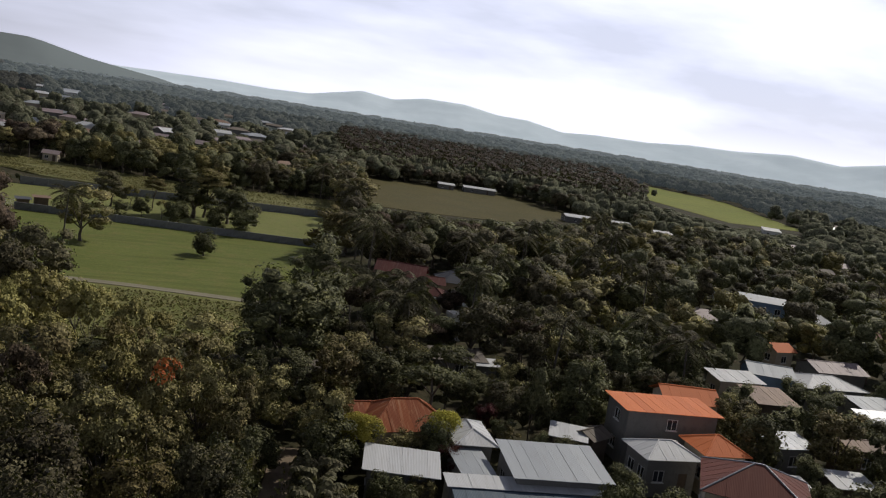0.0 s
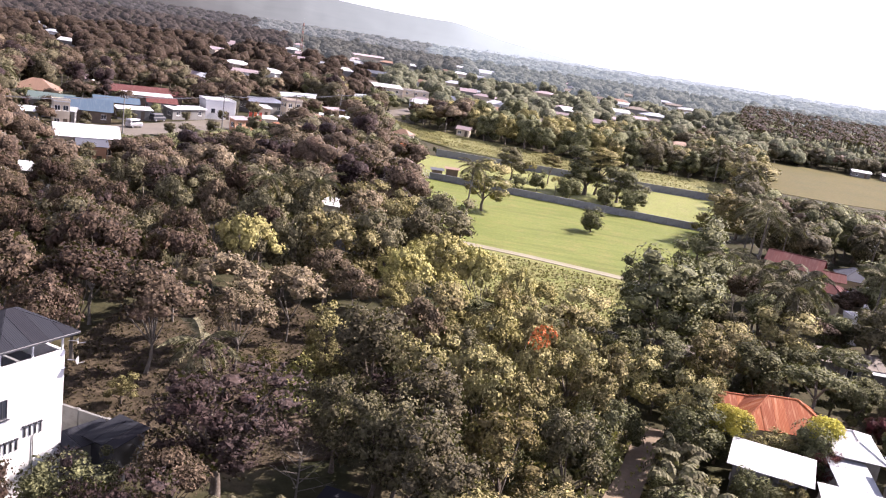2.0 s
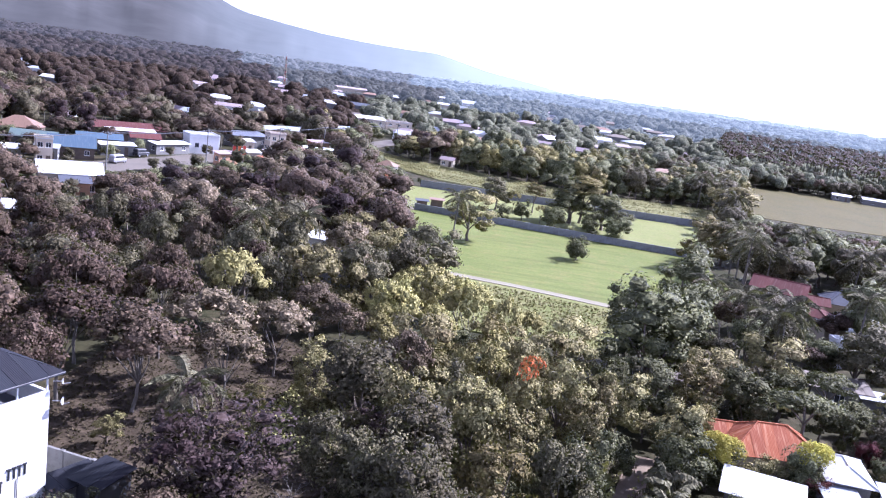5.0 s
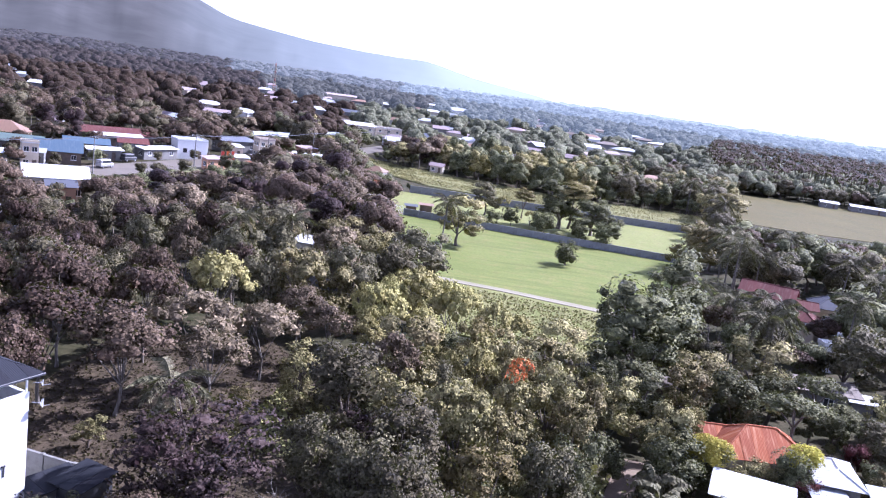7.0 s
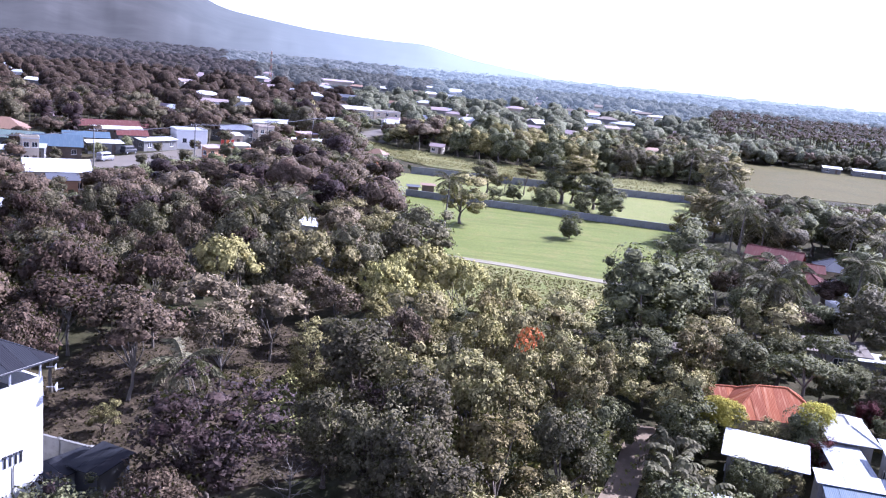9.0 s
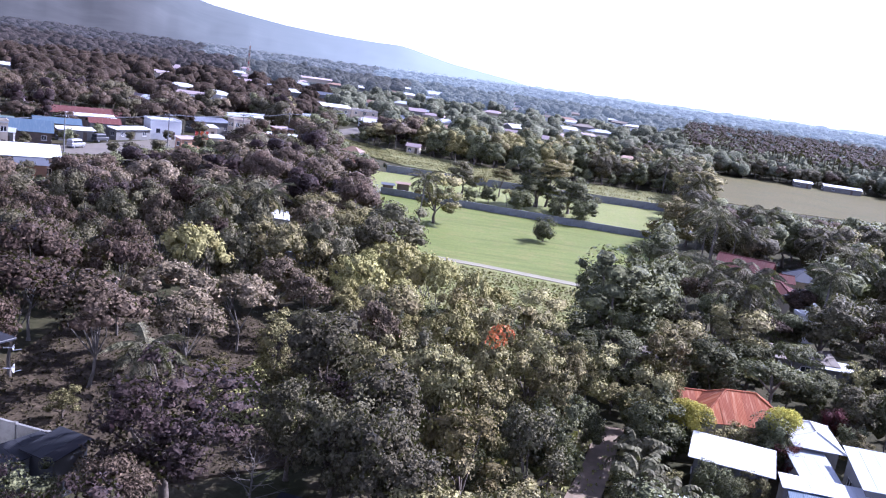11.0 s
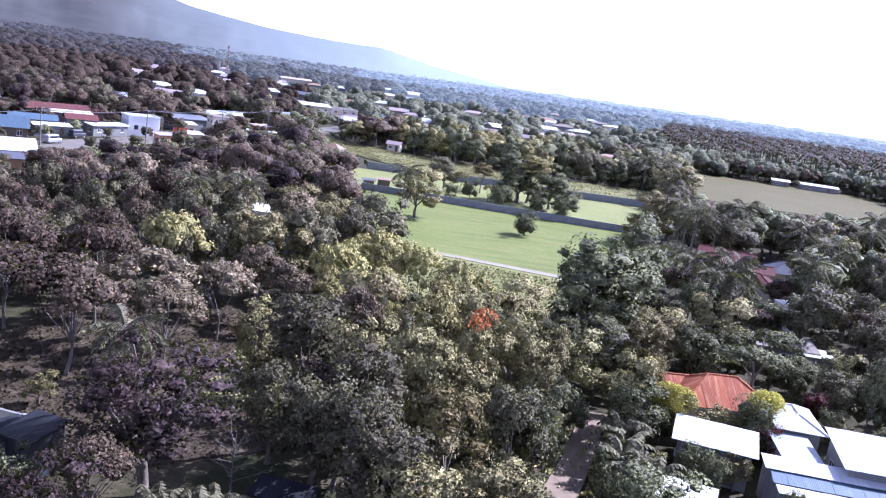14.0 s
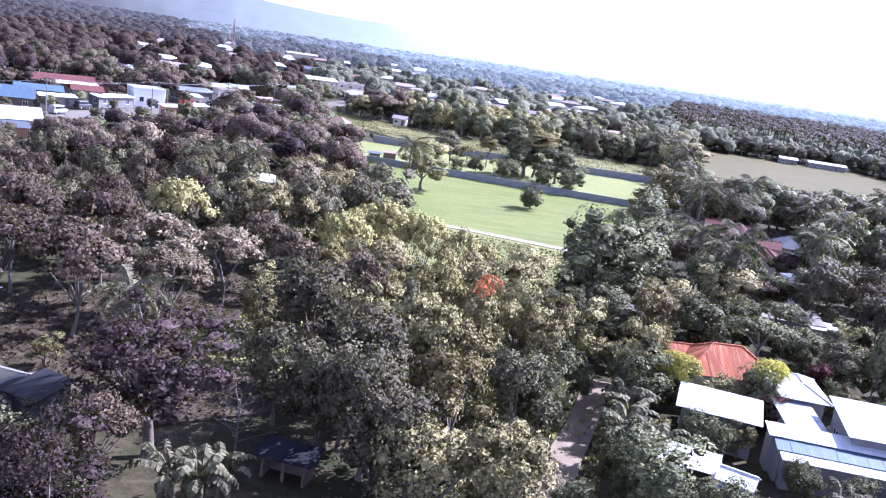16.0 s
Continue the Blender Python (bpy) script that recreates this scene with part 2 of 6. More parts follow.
LEAF = {
    # mango darkened to copy the lens falloff on the left
    "mango": foliage("mango_leaves", (0.013, 0.009, 0.01), (0.088, 0.062, 0.055), (0.06, 0.034, 0.034)),
    "dark": foliage("dark_leaves", (0.021, 0.02, 0.013), (0.22, 0.197, 0.112)),
    "med": foliage("green_leaves", (0.042, 0.04, 0.022), (0.46, 0.415, 0.18), (0.45, 0.36, 0.16)),
    "pale": foliage("pale_leaves", (0.25, 0.235, 0.08), (0.53, 0.495, 0.19), (0.45, 0.39, 0.155)),
    "yg": foliage("yellow_green_leaves", (0.085, 0.074, 0.025), (0.33, 0.285, 0.115)),
    "dense": foliage("dense_leaves", (0.025, 0.029, 0.017), (0.245, 0.25, 0.122)),
    # brown-purple tone copies the lens cast over the left side
    "purp": foliage("dusky_lens_cast_leaves", (0.018, 0.013, 0.01), (0.158, 0.114, 0.078), (0.112, 0.072, 0.054)),
    "tan": foliage("tan_leaves", (0.035, 0.029, 0.02), (0.31, 0.245, 0.155), (0.24, 0.18, 0.12)),
    # sunlight on the clipped bushes put into a gold leaf colour
    "gold": foliage("sunlit_gold_leaves", (0.6, 0.54, 0.07), (0.85, 0.78, 0.17), None, 0.6, 0.45),
    "red": foliage("red_leaves", (0.05, 0.015, 0.017), (0.12, 0.035, 0.035)),
    "blossom": foliage("orange_blossom", (0.55, 0.13, 0.04), (0.72, 0.27, 0.1)),
    "palm": foliage("palm_leaves", (0.032, 0.032, 0.02), (0.24, 0.225, 0.13), (0.23, 0.185, 0.12), 0.7),
    "banana": foliage("banana_leaves", (0.06, 0.06, 0.034), (0.22, 0.205, 0.12), (0.2, 0.15, 0.09), 0.65),
    "crop": foliage("crop_leaves", (0.27, 0.265, 0.1), (0.36, 0.345, 0.14)),
    "weed": foliage("weed_leaves", (0.055, 0.048, 0.027), (0.13, 0.108, 0.06)),
    # thin haze put into the base colour: paler and bluer than near leaves
    "far": foliage("distant_haze_paled_leaves", (0.05, 0.057, 0.04), (0.3, 0.315, 0.2), (0.25, 0.225, 0.155), 0.9, 0.15, leaf=1.6),
    # lens cast of the left side painted as a brown, darker leaf colour
    "brown": foliage("lens_tinted_leaves", (0.015, 0.012, 0.009), (0.1, 0.075, 0.052), (0.08, 0.05, 0.038), 0.9, leaf=1.6),
    # the same lens cast, with distance haze added as emission
    "brown_far": foliage("town_lens_tinted_hazed_leaves", (0.022, 0.018, 0.016), (0.105, 0.084, 0.068), None, 0.95, 0.15, (0.035, 0.036, 0.038), leaf=0.9),
    "haze_west": foliage("remote_lens_tinted_hazed_leaves", (0.035, 0.031, 0.029), (0.09, 0.079, 0.072), None, 0.95, 0.15, (0.075, 0.077, 0.08), leaf=0.5),
    # haze put into paler leaf colour and emission, stronger belt by belt
    "air_0": foliage("outlying_hazed_leaves", (0.035, 0.036, 0.031), (0.16, 0.155, 0.118), None, 0.95, 0.15, (0.075, 0.085, 0.09), leaf=0.9),
    "air_west": foliage("remote_mixed_hazed_leaves", (0.05, 0.052, 0.049), (0.125, 0.122, 0.108), None, 0.95, 0.15, (0.17, 0.195, 0.205), leaf=0.5),
    "air_1": foliage("town_hazed_leaves", (0.05, 0.055, 0.047), (0.22, 0.23, 0.175), None, 0.95, 0.15, (0.14, 0.17, 0.185), leaf=0.9),
    "air_2": foliage("remote_hazed_leaves", (0.07, 0.078, 0.072), (0.17, 0.18, 0.155), None, 0.95, 0.15, (0.3, 0.36, 0.385), leaf=0.5),
    "air_3": foliage("horizon_hazed_leaves", (0.1, 0.11, 0.11), (0.15, 0.16, 0.158), None, 0.95, 0.15, (0.55, 0.63, 0.66)),
}
BARK = surface("bark", (0.16, 0.13, 0.1), (0.09, 0.07, 0.055), 2.0, 0.9, 0.8, 12, (0.25, 0.23, 0.2))
PALE_BARK = surface("pale_bark", (0.17, 0.15, 0.125), (0.11, 0.095, 0.08), 2.0, 0.85, 0.6, 12)
GROUND = grassy("ground_earth", (0.035, 0.04, 0.017), (0.062, 0.053, 0.029), (0.11, 0.085, 0.055), 0.06, 1.2)
GRASS = grassy("field_grass", (0.142, 0.17, 0.046), (0.168, 0.192, 0.054), (0.2, 0.19, 0.066), 0.06, 2.0, 0.4, 0.45)
BRIGHT_GRASS = grassy("strip_grass", (0.19, 0.21, 0.07), (0.235, 0.25, 0.085), (0.25, 0.235, 0.1), 0.08, 2.0)
SCRUB = grassy("scrub_grass", (0.16, 0.18, 0.055), (0.21, 0.21, 0.08), (0.24, 0.21, 0.1), 0.12, 1.5, 0.4)
DRY_CROP = grassy("dry_crop", (0.106, 0.093, 0.037), (0.124, 0.106, 0.042), (0.09, 0.088, 0.036), 0.02, 1.0)
FAR_CROP = grassy("far_crop", (0.2, 0.24, 0.05), (0.25, 0.27, 0.06), (0.2, 0.2, 0.06), 0.01, 0.6)
CROP = grassy("crop_leaf", (0.21, 0.215, 0.09), (0.25, 0.25, 0.11), (0.28, 0.25, 0.13), 0.1, 1.5, 0.25)
LEAFLITTER = grassy("orchard_floor", (0.05, 0.038, 0.026), (0.075, 0.06, 0.037), (0.16, 0.122, 0.085), 0.16, 2.0)
ASPHALT = surface("asphalt", (0.12, 0.103, 0.08), (0.155, 0.132, 0.1), 0.2, 0.9, 0.2, 4, (0.1, 0.086, 0.068))
DIRT = surface("lane_dirt", (0.25, 0.185, 0.125), (0.16, 0.122, 0.083), 0.9, 0.95, 0.8, 2, (0.12, 0.115, 0.05))
PATH_PALE = surface("pale_concrete", (0.25, 0.225, 0.15), (0.19, 0.17, 0.11), 0.3, 0.9, 0.3, 3)
BLOCK = surface("hollow_block", (0.27, 0.28, 0.29), (0.19, 0.195, 0.205), 0.5, 0.92, 0.5, 6, (0.12, 0.12, 0.11))
WHITE = surface("white_render", (0.8, 0.8, 0.78), (0.74, 0.74, 0.72), 0.4, 0.7, 0.1, 10, (0.62, 0.62, 0.6))
CREAM = surface("cream_render", (0.6, 0.52, 0.4), (0.52, 0.45, 0.34), 0.5, 0.8, 0.15, 8, (0.35, 0.3, 0.24))
GREY_WALL = surface("grey_render", (0.23, 0.225, 0.21), (0.17, 0.167, 0.157), 0.5, 0.85, 0.2, 8, (0.11, 0.105, 0.095))
BLUE_WALL = surface("blue_render", (0.25, 0.36, 0.5), (0.2, 0.3, 0.43), 0.5, 0.8, 0.15, 8, (0.15, 0.2, 0.25))
PEACH = surface("peach_render", (0.62, 0.36, 0.22), (0.52, 0.3, 0.18), 0.5, 0.8, 0.15, 8)
TIMBER = surface("weathered_timber", (0.16, 0.12, 0.09), (0.1, 0.08, 0.06), 1.0, 0.9, 0.6, 14)
DARKPAINT = surface("dark_paint", (0.03, 0.033, 0.04), (0.045, 0.045, 0.05), 1.0, 0.5, 0.05, 10)
STEEL = surface("galvanised_steel", (0.5, 0.5, 0.52), (0.4, 0.4, 0.42), 1.0, 0.45, 0.05, 20, (0.3, 0.26, 0.22), 0.6)
RED_PAINT = surface("red_paint", (0.55, 0.06, 0.03), (0.45, 0.05, 0.03), 1.0, 0.5, 0.05, 10)
MAST_PAINT = surface("mast_paint", (0.42, 0.36, 0.24), (0.36, 0.28, 0.18), 1.0, 0.5, 0.05, 10)
ROOF = {
    "red": roofing("red_roofing", (0.32, 0.095, 0.036), (0.23, 0.065, 0.028), (0.55, 0.3, 0.17), 0.8, 0.85, spec=0.2),
    "dullred": roofing("dull_red_roofing", (0.125, 0.045, 0.04), (0.1, 0.038, 0.035), (0.2, 0.14, 0.125), 0.85, 0.6, spec=0.15),
    "orange": roofing("orange_roofing", (0.72, 0.22, 0.08), (0.62, 0.18, 0.065), (0.45, 0.16, 0.08), 0.7, 0.25, spec=0.15),
    "white": roofing("pale_roofing", (0.62, 0.63, 0.64), (0.52, 0.535, 0.55), (0.34, 0.32, 0.3), 0.6, 0.55, 0.0, spec=0.25),
    "grey": roofing("grey_roofing", (0.2, 0.21, 0.23), (0.15, 0.16, 0.175), (0.26, 0.24, 0.22), 0.4, 0.3, 0.6),
    "bluegrey": roofing("blue_grey_roofing", (0.38, 0.405, 0.43), (0.3, 0.325, 0.355), (0.24, 0.235, 0.23), 0.6, 0.45, 0.1, spec=0.25),
    "black": roofing("black_roofing", (0.025, 0.027, 0.033), (0.02, 0.02, 0.025), (0.05, 0.05, 0.05), 0.9, 0.3, spec=0.1),
    "slate": roofing("slate_roofing", (0.1, 0.105, 0.125), (0.085, 0.09, 0.11), (0.13, 0.13, 0.14), 0.8, 0.2, spec=0.12),
    "brown": roofing("brown_roofing", (0.17, 0.06, 0.045), (0.13, 0.048, 0.038), (0.24, 0.11, 0.08), 0.75, 0.4, spec=0.15),
    "rust": roofing("rusted_roofing", (0.27, 0.17, 0.11), (0.2, 0.12, 0.08), (0.1, 0.06, 0.04), 0.7, 0.7),
    "blue": roofing("blue_roofing", (0.07, 0.112, 0.155), (0.06, 0.095, 0.135), (0.22, 0.24, 0.26), 0.6, 0.4, spec=0.3),
    "green": roofing("green_roofing", (0.12, 0.17, 0.15), (0.1, 0.14, 0.13), (0.25, 0.25, 0.22), 0.5, 0.4),
    "thatch": roofing("brown_grey_roofing", (0.17, 0.14, 0.11), (0.13, 0.11, 0.09), (0.25, 0.21, 0.17), 0.8, 0.6),
    "pink": roofing("faded_pink_roofing", (0.34, 0.27, 0.27), (0.28, 0.225, 0.23), (0.42, 0.37, 0.36), 0.6, 0.5, spec=0.3),
}
glass_m, gnt, gb = nodes_of("window_glass")
gb.inputs["Base Color"].default_value = (0.03, 0.035, 0.045, 1)
gb.inputs["Roughness"].default_value, gb.inputs["Specular IOR Level"].default_value = 0.08, 0.8
GLASS = glass_m


# ---- helpers for meshes ----
def mesh_of(name, verts, faces, mats, smooth=False, normals=None):
    """A mesh from an array of vertices and an array of faces with equal corner counts (or a list of such arrays)."""
    faces = faces if isinstance(faces, list) else [faces]
    me = bpy.data.meshes.new(name)
    verts = np.asarray(verts, np.float32)
    me.vertices.add(len(verts))
    me.vertices.foreach_set("co", verts.ravel())
    loops = np.concatenate([f.ravel() for f in faces]).astype(np.int32)
    sizes = np.concatenate([np.full(len(f), f.shape[1]) for f in faces])
    me.loops.add(len(loops))
    me.loops.foreach_set("vertex_index", loops)
    me.polygons.add(len(sizes))
    me.polygons.foreach_set("loop_start", np.r_[0, np.cumsum(sizes)[:-1]].astype(np.int32))
    for m in mats if isinstance(mats, (list, tuple)) else [mats]:
        me.materials.append(m)
    me.update(calc_edges=True)
    if smooth:
        me.polygons.foreach_set("use_smooth", np.ones(len(sizes), bool))
    if normals is not None:
        n = np.asarray(normals, np.float32)
        n /= np.linalg.norm(n, axis=1, keepdims=True) + 1e-9
        me.attributes.new("custom_normal", "FLOAT_VECTOR", "POINT").data.foreach_set("vector", n.ravel())
    return me


def from_bm(name, bm, mat):
    me = bpy.data.meshes.new(name)
    bm.normal_update()
    bm.to_mesh(me)
    bm.free()
    me.materials.append(mat)
    return me


def part(name, data, mat, parent, label=""):
    """One mesh object under a thing or under a part."""
    me = from_bm(name, data, mat) if isinstance(data, bmesh.types.BMesh) else data
    ob = new(name, me)
    ob.parent = parent
    return tagged(ob, label)


def thing(name, m, label, category, group="", kind=""):
    e = new(name)
    e.empty_display_size = 0.3
    e.matrix_basis = m
    return tagged(e, label, category, group, kind)


def add_box(bm, x0, x1, y0, y1, z0, z1, bevel=0.0):
    r = bmesh.ops.create_cube(bm, size=1)
    for v in r["verts"]:
        v.co = Vector(((x0 + x1) / 2 + v.co.x * (x1 - x0), (y0 + y1) / 2 + v.co.y * (y1 - y0), (z0 + z1) / 2 + v.co.z * (z1 - z0)))
    if bevel:
        edges = list({e for v in r["verts"] for e in v.link_edges})
        bmesh.ops.bevel(bm, geom=edges, offset=bevel, segments=1, affect="EDGES")


def boxed(*args, bevel=0.0):
    bm = bmesh.new()
    add_box(bm, *args, bevel=bevel)
    return bm


def tube(points, radii, sides=7):
    """Vertices and quads of a tapered tube along points."""
    pts = np.asarray(points, float)
    ang = np.linspace(0, 2 * np.pi, sides, endpoint=False)
    V, Q = [], []
    for i, p in enumerate(pts):
        d = pts[min(i + 1, len(pts) - 1)] - pts[max(i - 1, 0)]
        d /= np.linalg.norm(d) + 1e-9
        a = np.cross(d, (1, 0.2, 0.1))
        a /= np.linalg.norm(a)
        b = np.cross(d, a)
        V.append(p + radii[i] * (np.cos(ang)[:, None] * a + np.sin(ang)[:, None] * b))
        if i:
            k = np.arange(sides)
            Q.append(np.stack([(i - 1) * sides + k, (i - 1) * sides + (k + 1) % sides, i * sides + (k + 1) % sides, i * sides + k], 1))
    return np.concatenate(V), np.concatenate(Q)


def merged(pieces):
    """One mesh out of many; all faces with as many corners."""
    V, Q, n = [], [], 0
    for v, q in pieces:
        V.append(v)
        Q.append(q + n)
        n += len(v)
    return np.concatenate(V), np.concatenate(Q)


def leaves_at(P, N, size, rng, droop=0.25, wide=0.36, simple=False):
    """Folded leaf sprays: one bent rhombus a point, facing about N."""
    n = len(P)
    N = N + rng.normal(0, 0.32, (n, 3))
    N /= np.linalg.norm(N, axis=1, keepdims=True) + 1e-9
    U = np.cross(N, rng.normal(0, 1, (n, 3)))
    U[:, 2] -= droop
    U /= np.linalg.norm(U, axis=1, keepdims=True) + 1e-9
    W = np.cross(N, U)
    s = (size * rng.uniform(0.6, 1.35, n))[:, None]
    if simple:
        V = np.stack([P - U * s * 0.5, P + W * s * wide * 0.7 + U * s * 0.3, P - W * s * wide * 0.9 + U * s * 0.35 - N * s * 0.1], 1)
        return V.reshape(-1, 3), np.arange(3 * n).reshape(-1, 3)[:, ::-1].copy()
    V = np.stack([P - U * s * 0.5, P + W * s * wide + N * s * 0.08, P + U * s * 0.5 - N * s * 0.18, P - W * s * wide + N * s * 0.08], 1)
    return V.reshape(-1, 3), np.arange(4 * n).reshape(-1, 4)[:, ::-1].copy()


ICO_V = np.array([(s1 * a, s2 * b, 0) for a, b in ((0.526, 0.851),) for s1 in (-1, 1) for s2 in (-1, 1)])
ICO_V = np.concatenate([ICO_V, ICO_V[:, [2, 0, 1]], ICO_V[:, [1, 2, 0]]])


def hull_faces(v):
    """Triangles between neighbours of a regular twenty-sided solid, wound outwards."""
    near = np.linalg.norm(v[:, None] - v[None], axis=2) < 1.2
    n, found = len(v), []
    for i in range(n):
        for j in range(i + 1, n):
            for k in range(j + 1, n):
                if near[i, j] and near[j, k] and near[i, k]:
                    out = np.dot(np.cross(v[j] - v[i], v[k] - v[i]), v[i] + v[j] + v[k]) > 0
                    found.append((i, j, k) if out else (i, k, j))
    return np.array(found)


ICO_F = hull_faces(ICO_V)


def lumps(C, R, flat, rng, rough=0.27):
    """Uneven twenty-sided masses of inner leaves round the points C."""
    C, R = np.asarray(C, float), np.asarray(R, float)
    n = len(C)
    turn = rng.uniform(0, 6.28, n)
    c, s = np.cos(turn)[:, None], np.sin(turn)[:, None]
    D = np.stack([ICO_V[None, :, 0] * c - ICO_V[None, :, 1] * s, ICO_V[None, :, 0] * s + ICO_V[None, :, 1] * c, np.repeat(ICO_V[None, :, 2], n, 0)], 2)
    V = C[:, None] + D * (R[:, None] * rng.uniform(1 - rough, 1 + rough, (n, 12)))[:, :, None] * np.array([1, 1, flat])
    return V.reshape(-1, 3), (ICO_F[None] + 12 * np.arange(n)[:, None, None]).reshape(-1, 3), D.reshape(-1, 3)


def crown(seed, lobes, leaves, size, r=3.5, zc=6.0, hz=2.6, lobe=(1.0, 1.7), flat=1.0, fill=0.25, droop=0.25, simple=False, clumps=1.0, core=0.6):
    """Leaf sprays gathered on uneven lobes round the crown, each about a darker mass of inner leaves."""
    rng = np.random.default_rng(seed)
    C, P, N, S, R = [], [], [], [], []
    lobes, leaves, lobe = int(lobes * clumps), max(6, int(leaves / clumps)), (lobe[0] * clumps**-0.55, lobe[1] * clumps**-0.55)
    for k in range(lobes):
        d = rng.normal(0, 1, 3)
        d /= np.linalg.norm(d)
        d[2] = abs(d[2]) * 0.9 - 0.25 if hz < 3.9 else rng.uniform(-0.9, 0.95)
        q = rng.uniform(0.35, 1.0) ** 0.5
        lr = rng.uniform(*lobe)
        c = np.array([d[0] * (r - lr * 0.6) * q, d[1] * (r - lr * 0.6) * q, zc + d[2] * max(hz - lr * flat * 0.5, 0.2) * q])
        C.append(c)
        R.append(lr)
        e = rng.normal(0, 1, (leaves, 3))
        e /= np.linalg.norm(e, axis=1, keepdims=True)
        low = e[:, 2] < -0.3
        e[low, 2] *= -1
        rad = lr * (rng.uniform(fill, 1, leaves) ** 0.35)
        off = e * rad[:, None] * np.array([1, 1, flat])
        off += rng.normal(0, 0.07, (leaves, 3))
        P.append(c + off)
        N.append(e + (0, 0, 0.35))
        out = (c - (0, 0, zc)) / (r, r, hz)
        S.append(e * 0.75 + out * 0.95 + (0, 0, 0.15) + rng.normal(0, 0.1 if leaves < 40 else 0.3, (leaves, 3)))
    V, Q = leaves_at(np.concatenate(P), np.concatenate(N), size, rng, droop, 0.4 if droop < 0.4 else 0.27, simple)
    S = np.repeat(np.concatenate(S), Q.shape[1], 0)
    cv, cf, cn = lumps(C, np.array(R) * core, flat, rng)
    out = (cv - (0, 0, zc)) / (r, r, hz)
    S = np.concatenate([S, cn * 0.75 + out * 0.95 + (0, 0, 0.15)])
    cf = cf + len(V)
    V = np.concatenate([V, cv])
    return V, np.concatenate([Q, cf]) if simple else [Q, cf], C, S


def trunk_with_limbs(seed, centers, zc=6.0, thick=0.2, fork=0.45, lean=0.3, sides=7, limbs=7):
    rng = np.random.default_rng(seed + 500)
    top = np.array([rng.normal(0, lean), rng.normal(0, lean), zc * fork])
    mid = top * 0.5 + rng.normal(0, 0.08, 3) * (1, 1, 0)
    pieces = [tube([(0, 0, -0.2), (0, 0, 0.1), mid, top], [thick * 1.5, thick * 1.15, thick * 0.9, thick * 0.75], sides)]
    for k in rng.permutation(len(centers))[:limbs]:
        c = np.asarray(centers[k], float)
        m = top * 0.45 + c * 0.55 + rng.normal(0, 0.2, 3)
        pieces.append(tube([top - (0, 0, 0.1), m, c], [thick * 0.55, thick * 0.32, thick * 0.08], 5))
    return merged(pieces)


# ---- vegetation ----
# kind: lobes, leaves a lobe, leaf size, crown half-height, lobe radii, flatness, fill, droop, trunk, fork, bark
SPECIES = {
    "mango": (22, 290, 0.32, 4.2, (1.1, 1.8), 0.8, 0.25, 0.5, 0.25, 0.35, BARK),
    "dark": (22, 250, 0.31, 4.2, (1.0, 1.7), 0.85, 0.3, 0.25, 0.22, 0.35, BARK),
    "med": (24, 225, 0.31, 4.2, (0.8, 1.5), 0.85, 0.25, 0.25, 0.2, 0.35, BARK),
    "pale": (20, 120, 0.3, 3.6, (0.7, 1.2), 0.9, 0.05, 0.2, 0.11, 0.42, PALE_BARK),
    "yg": (22, 240, 0.29, 4.0, (0.9, 1.5), 0.85, 0.25, 0.2, 0.18, 0.35, BARK),
    "dense": (26, 250, 0.31, 4.6, (1.0, 1.7), 0.9, 0.35, 0.25, 0.3, 0.3, BARK),
    "purp": (24, 250, 0.28, 3.2, (0.8, 1.5), 0.85, 0.2, 0.25, 0.11, 0.4, PALE_BARK),
    "tan": (26, 200, 0.26, 3.2, (0.7, 1.3), 0.85, 0.15, 0.2, 0.11, 0.42, PALE_BARK),
    "lay": (20, 230, 0.28, 3.8, (1.0, 1.7), 0.28, 0.15, 0.1, 0.18, 0.45, BARK),
    "umb": (13, 260, 0.3, 1.1, (0.9, 1.4), 0.4, 0.2, 0.1, 0.2, 0.6, BARK),
    "bush": (13, 270, 0.36, 4.8, (1.3, 2.1), 1.3, 0.4, 0.3, 0.12, 0.3, BARK),
    "gold": (14, 420, 0.3, 4.9, (1.5, 2.1), 1.3, 0.6, 0.3, 0.14, 0.25, BARK),
    "red": (8, 300, 0.36, 4.6, (1.5, 2.2), 1.2, 0.5, 0.3, 0.12, 0.3, BARK),
    "flame": (24, 200, 0.34, 4.0, (0.8, 1.4), 0.85, 0.25, 0.25, 0.18, 0.38, PALE_BARK),
}
LABELS = {
    "mango": ("broad dusky tree with long drooping leaves", "tree"),
    "dark": ("dense dark green broadleaf tree", "tree"),
    "med": ("mid-green broadleaf tree with uneven crown", "tree"),
    "pale": ("slender pale-leaved tree with thin grey trunk", "tree"),
    "yg": ("yellow-green broadleaf tree with sunlit crown", "tree"),
    "dense": ("large dense green tree with heavy foliage", "tree"),
    "purp": ("tree on pale slender trunk, brown lens cast in leaf colour", "tree"),
    "tan": ("airy brownish tree with thin sunlit foliage", "tree"),
    "lay": ("green tree with flat layered branches", "tree"),
    "umb": ("low flat-topped spreading green tree", "tree"),
    "bush": ("rounded green garden shrub on bare ground", "shrub"),
    "gold": ("clipped bush beside red-roofed house, sunlit side coloured golden-yellow", "shrub"),
    "red": ("small dark red-leaved shrub beside white roof", "shrub"),
    "flame": ("green tree with bright orange flower clusters", "tree"),
    "round": ("dark round-crowned tree behind field wall", "tree"),
}
PROTOS = {}


LEAF_OF = {"gold": "dense", "lay": "yg", "umb": "dense", "bush": "dense", "flame": "med"}


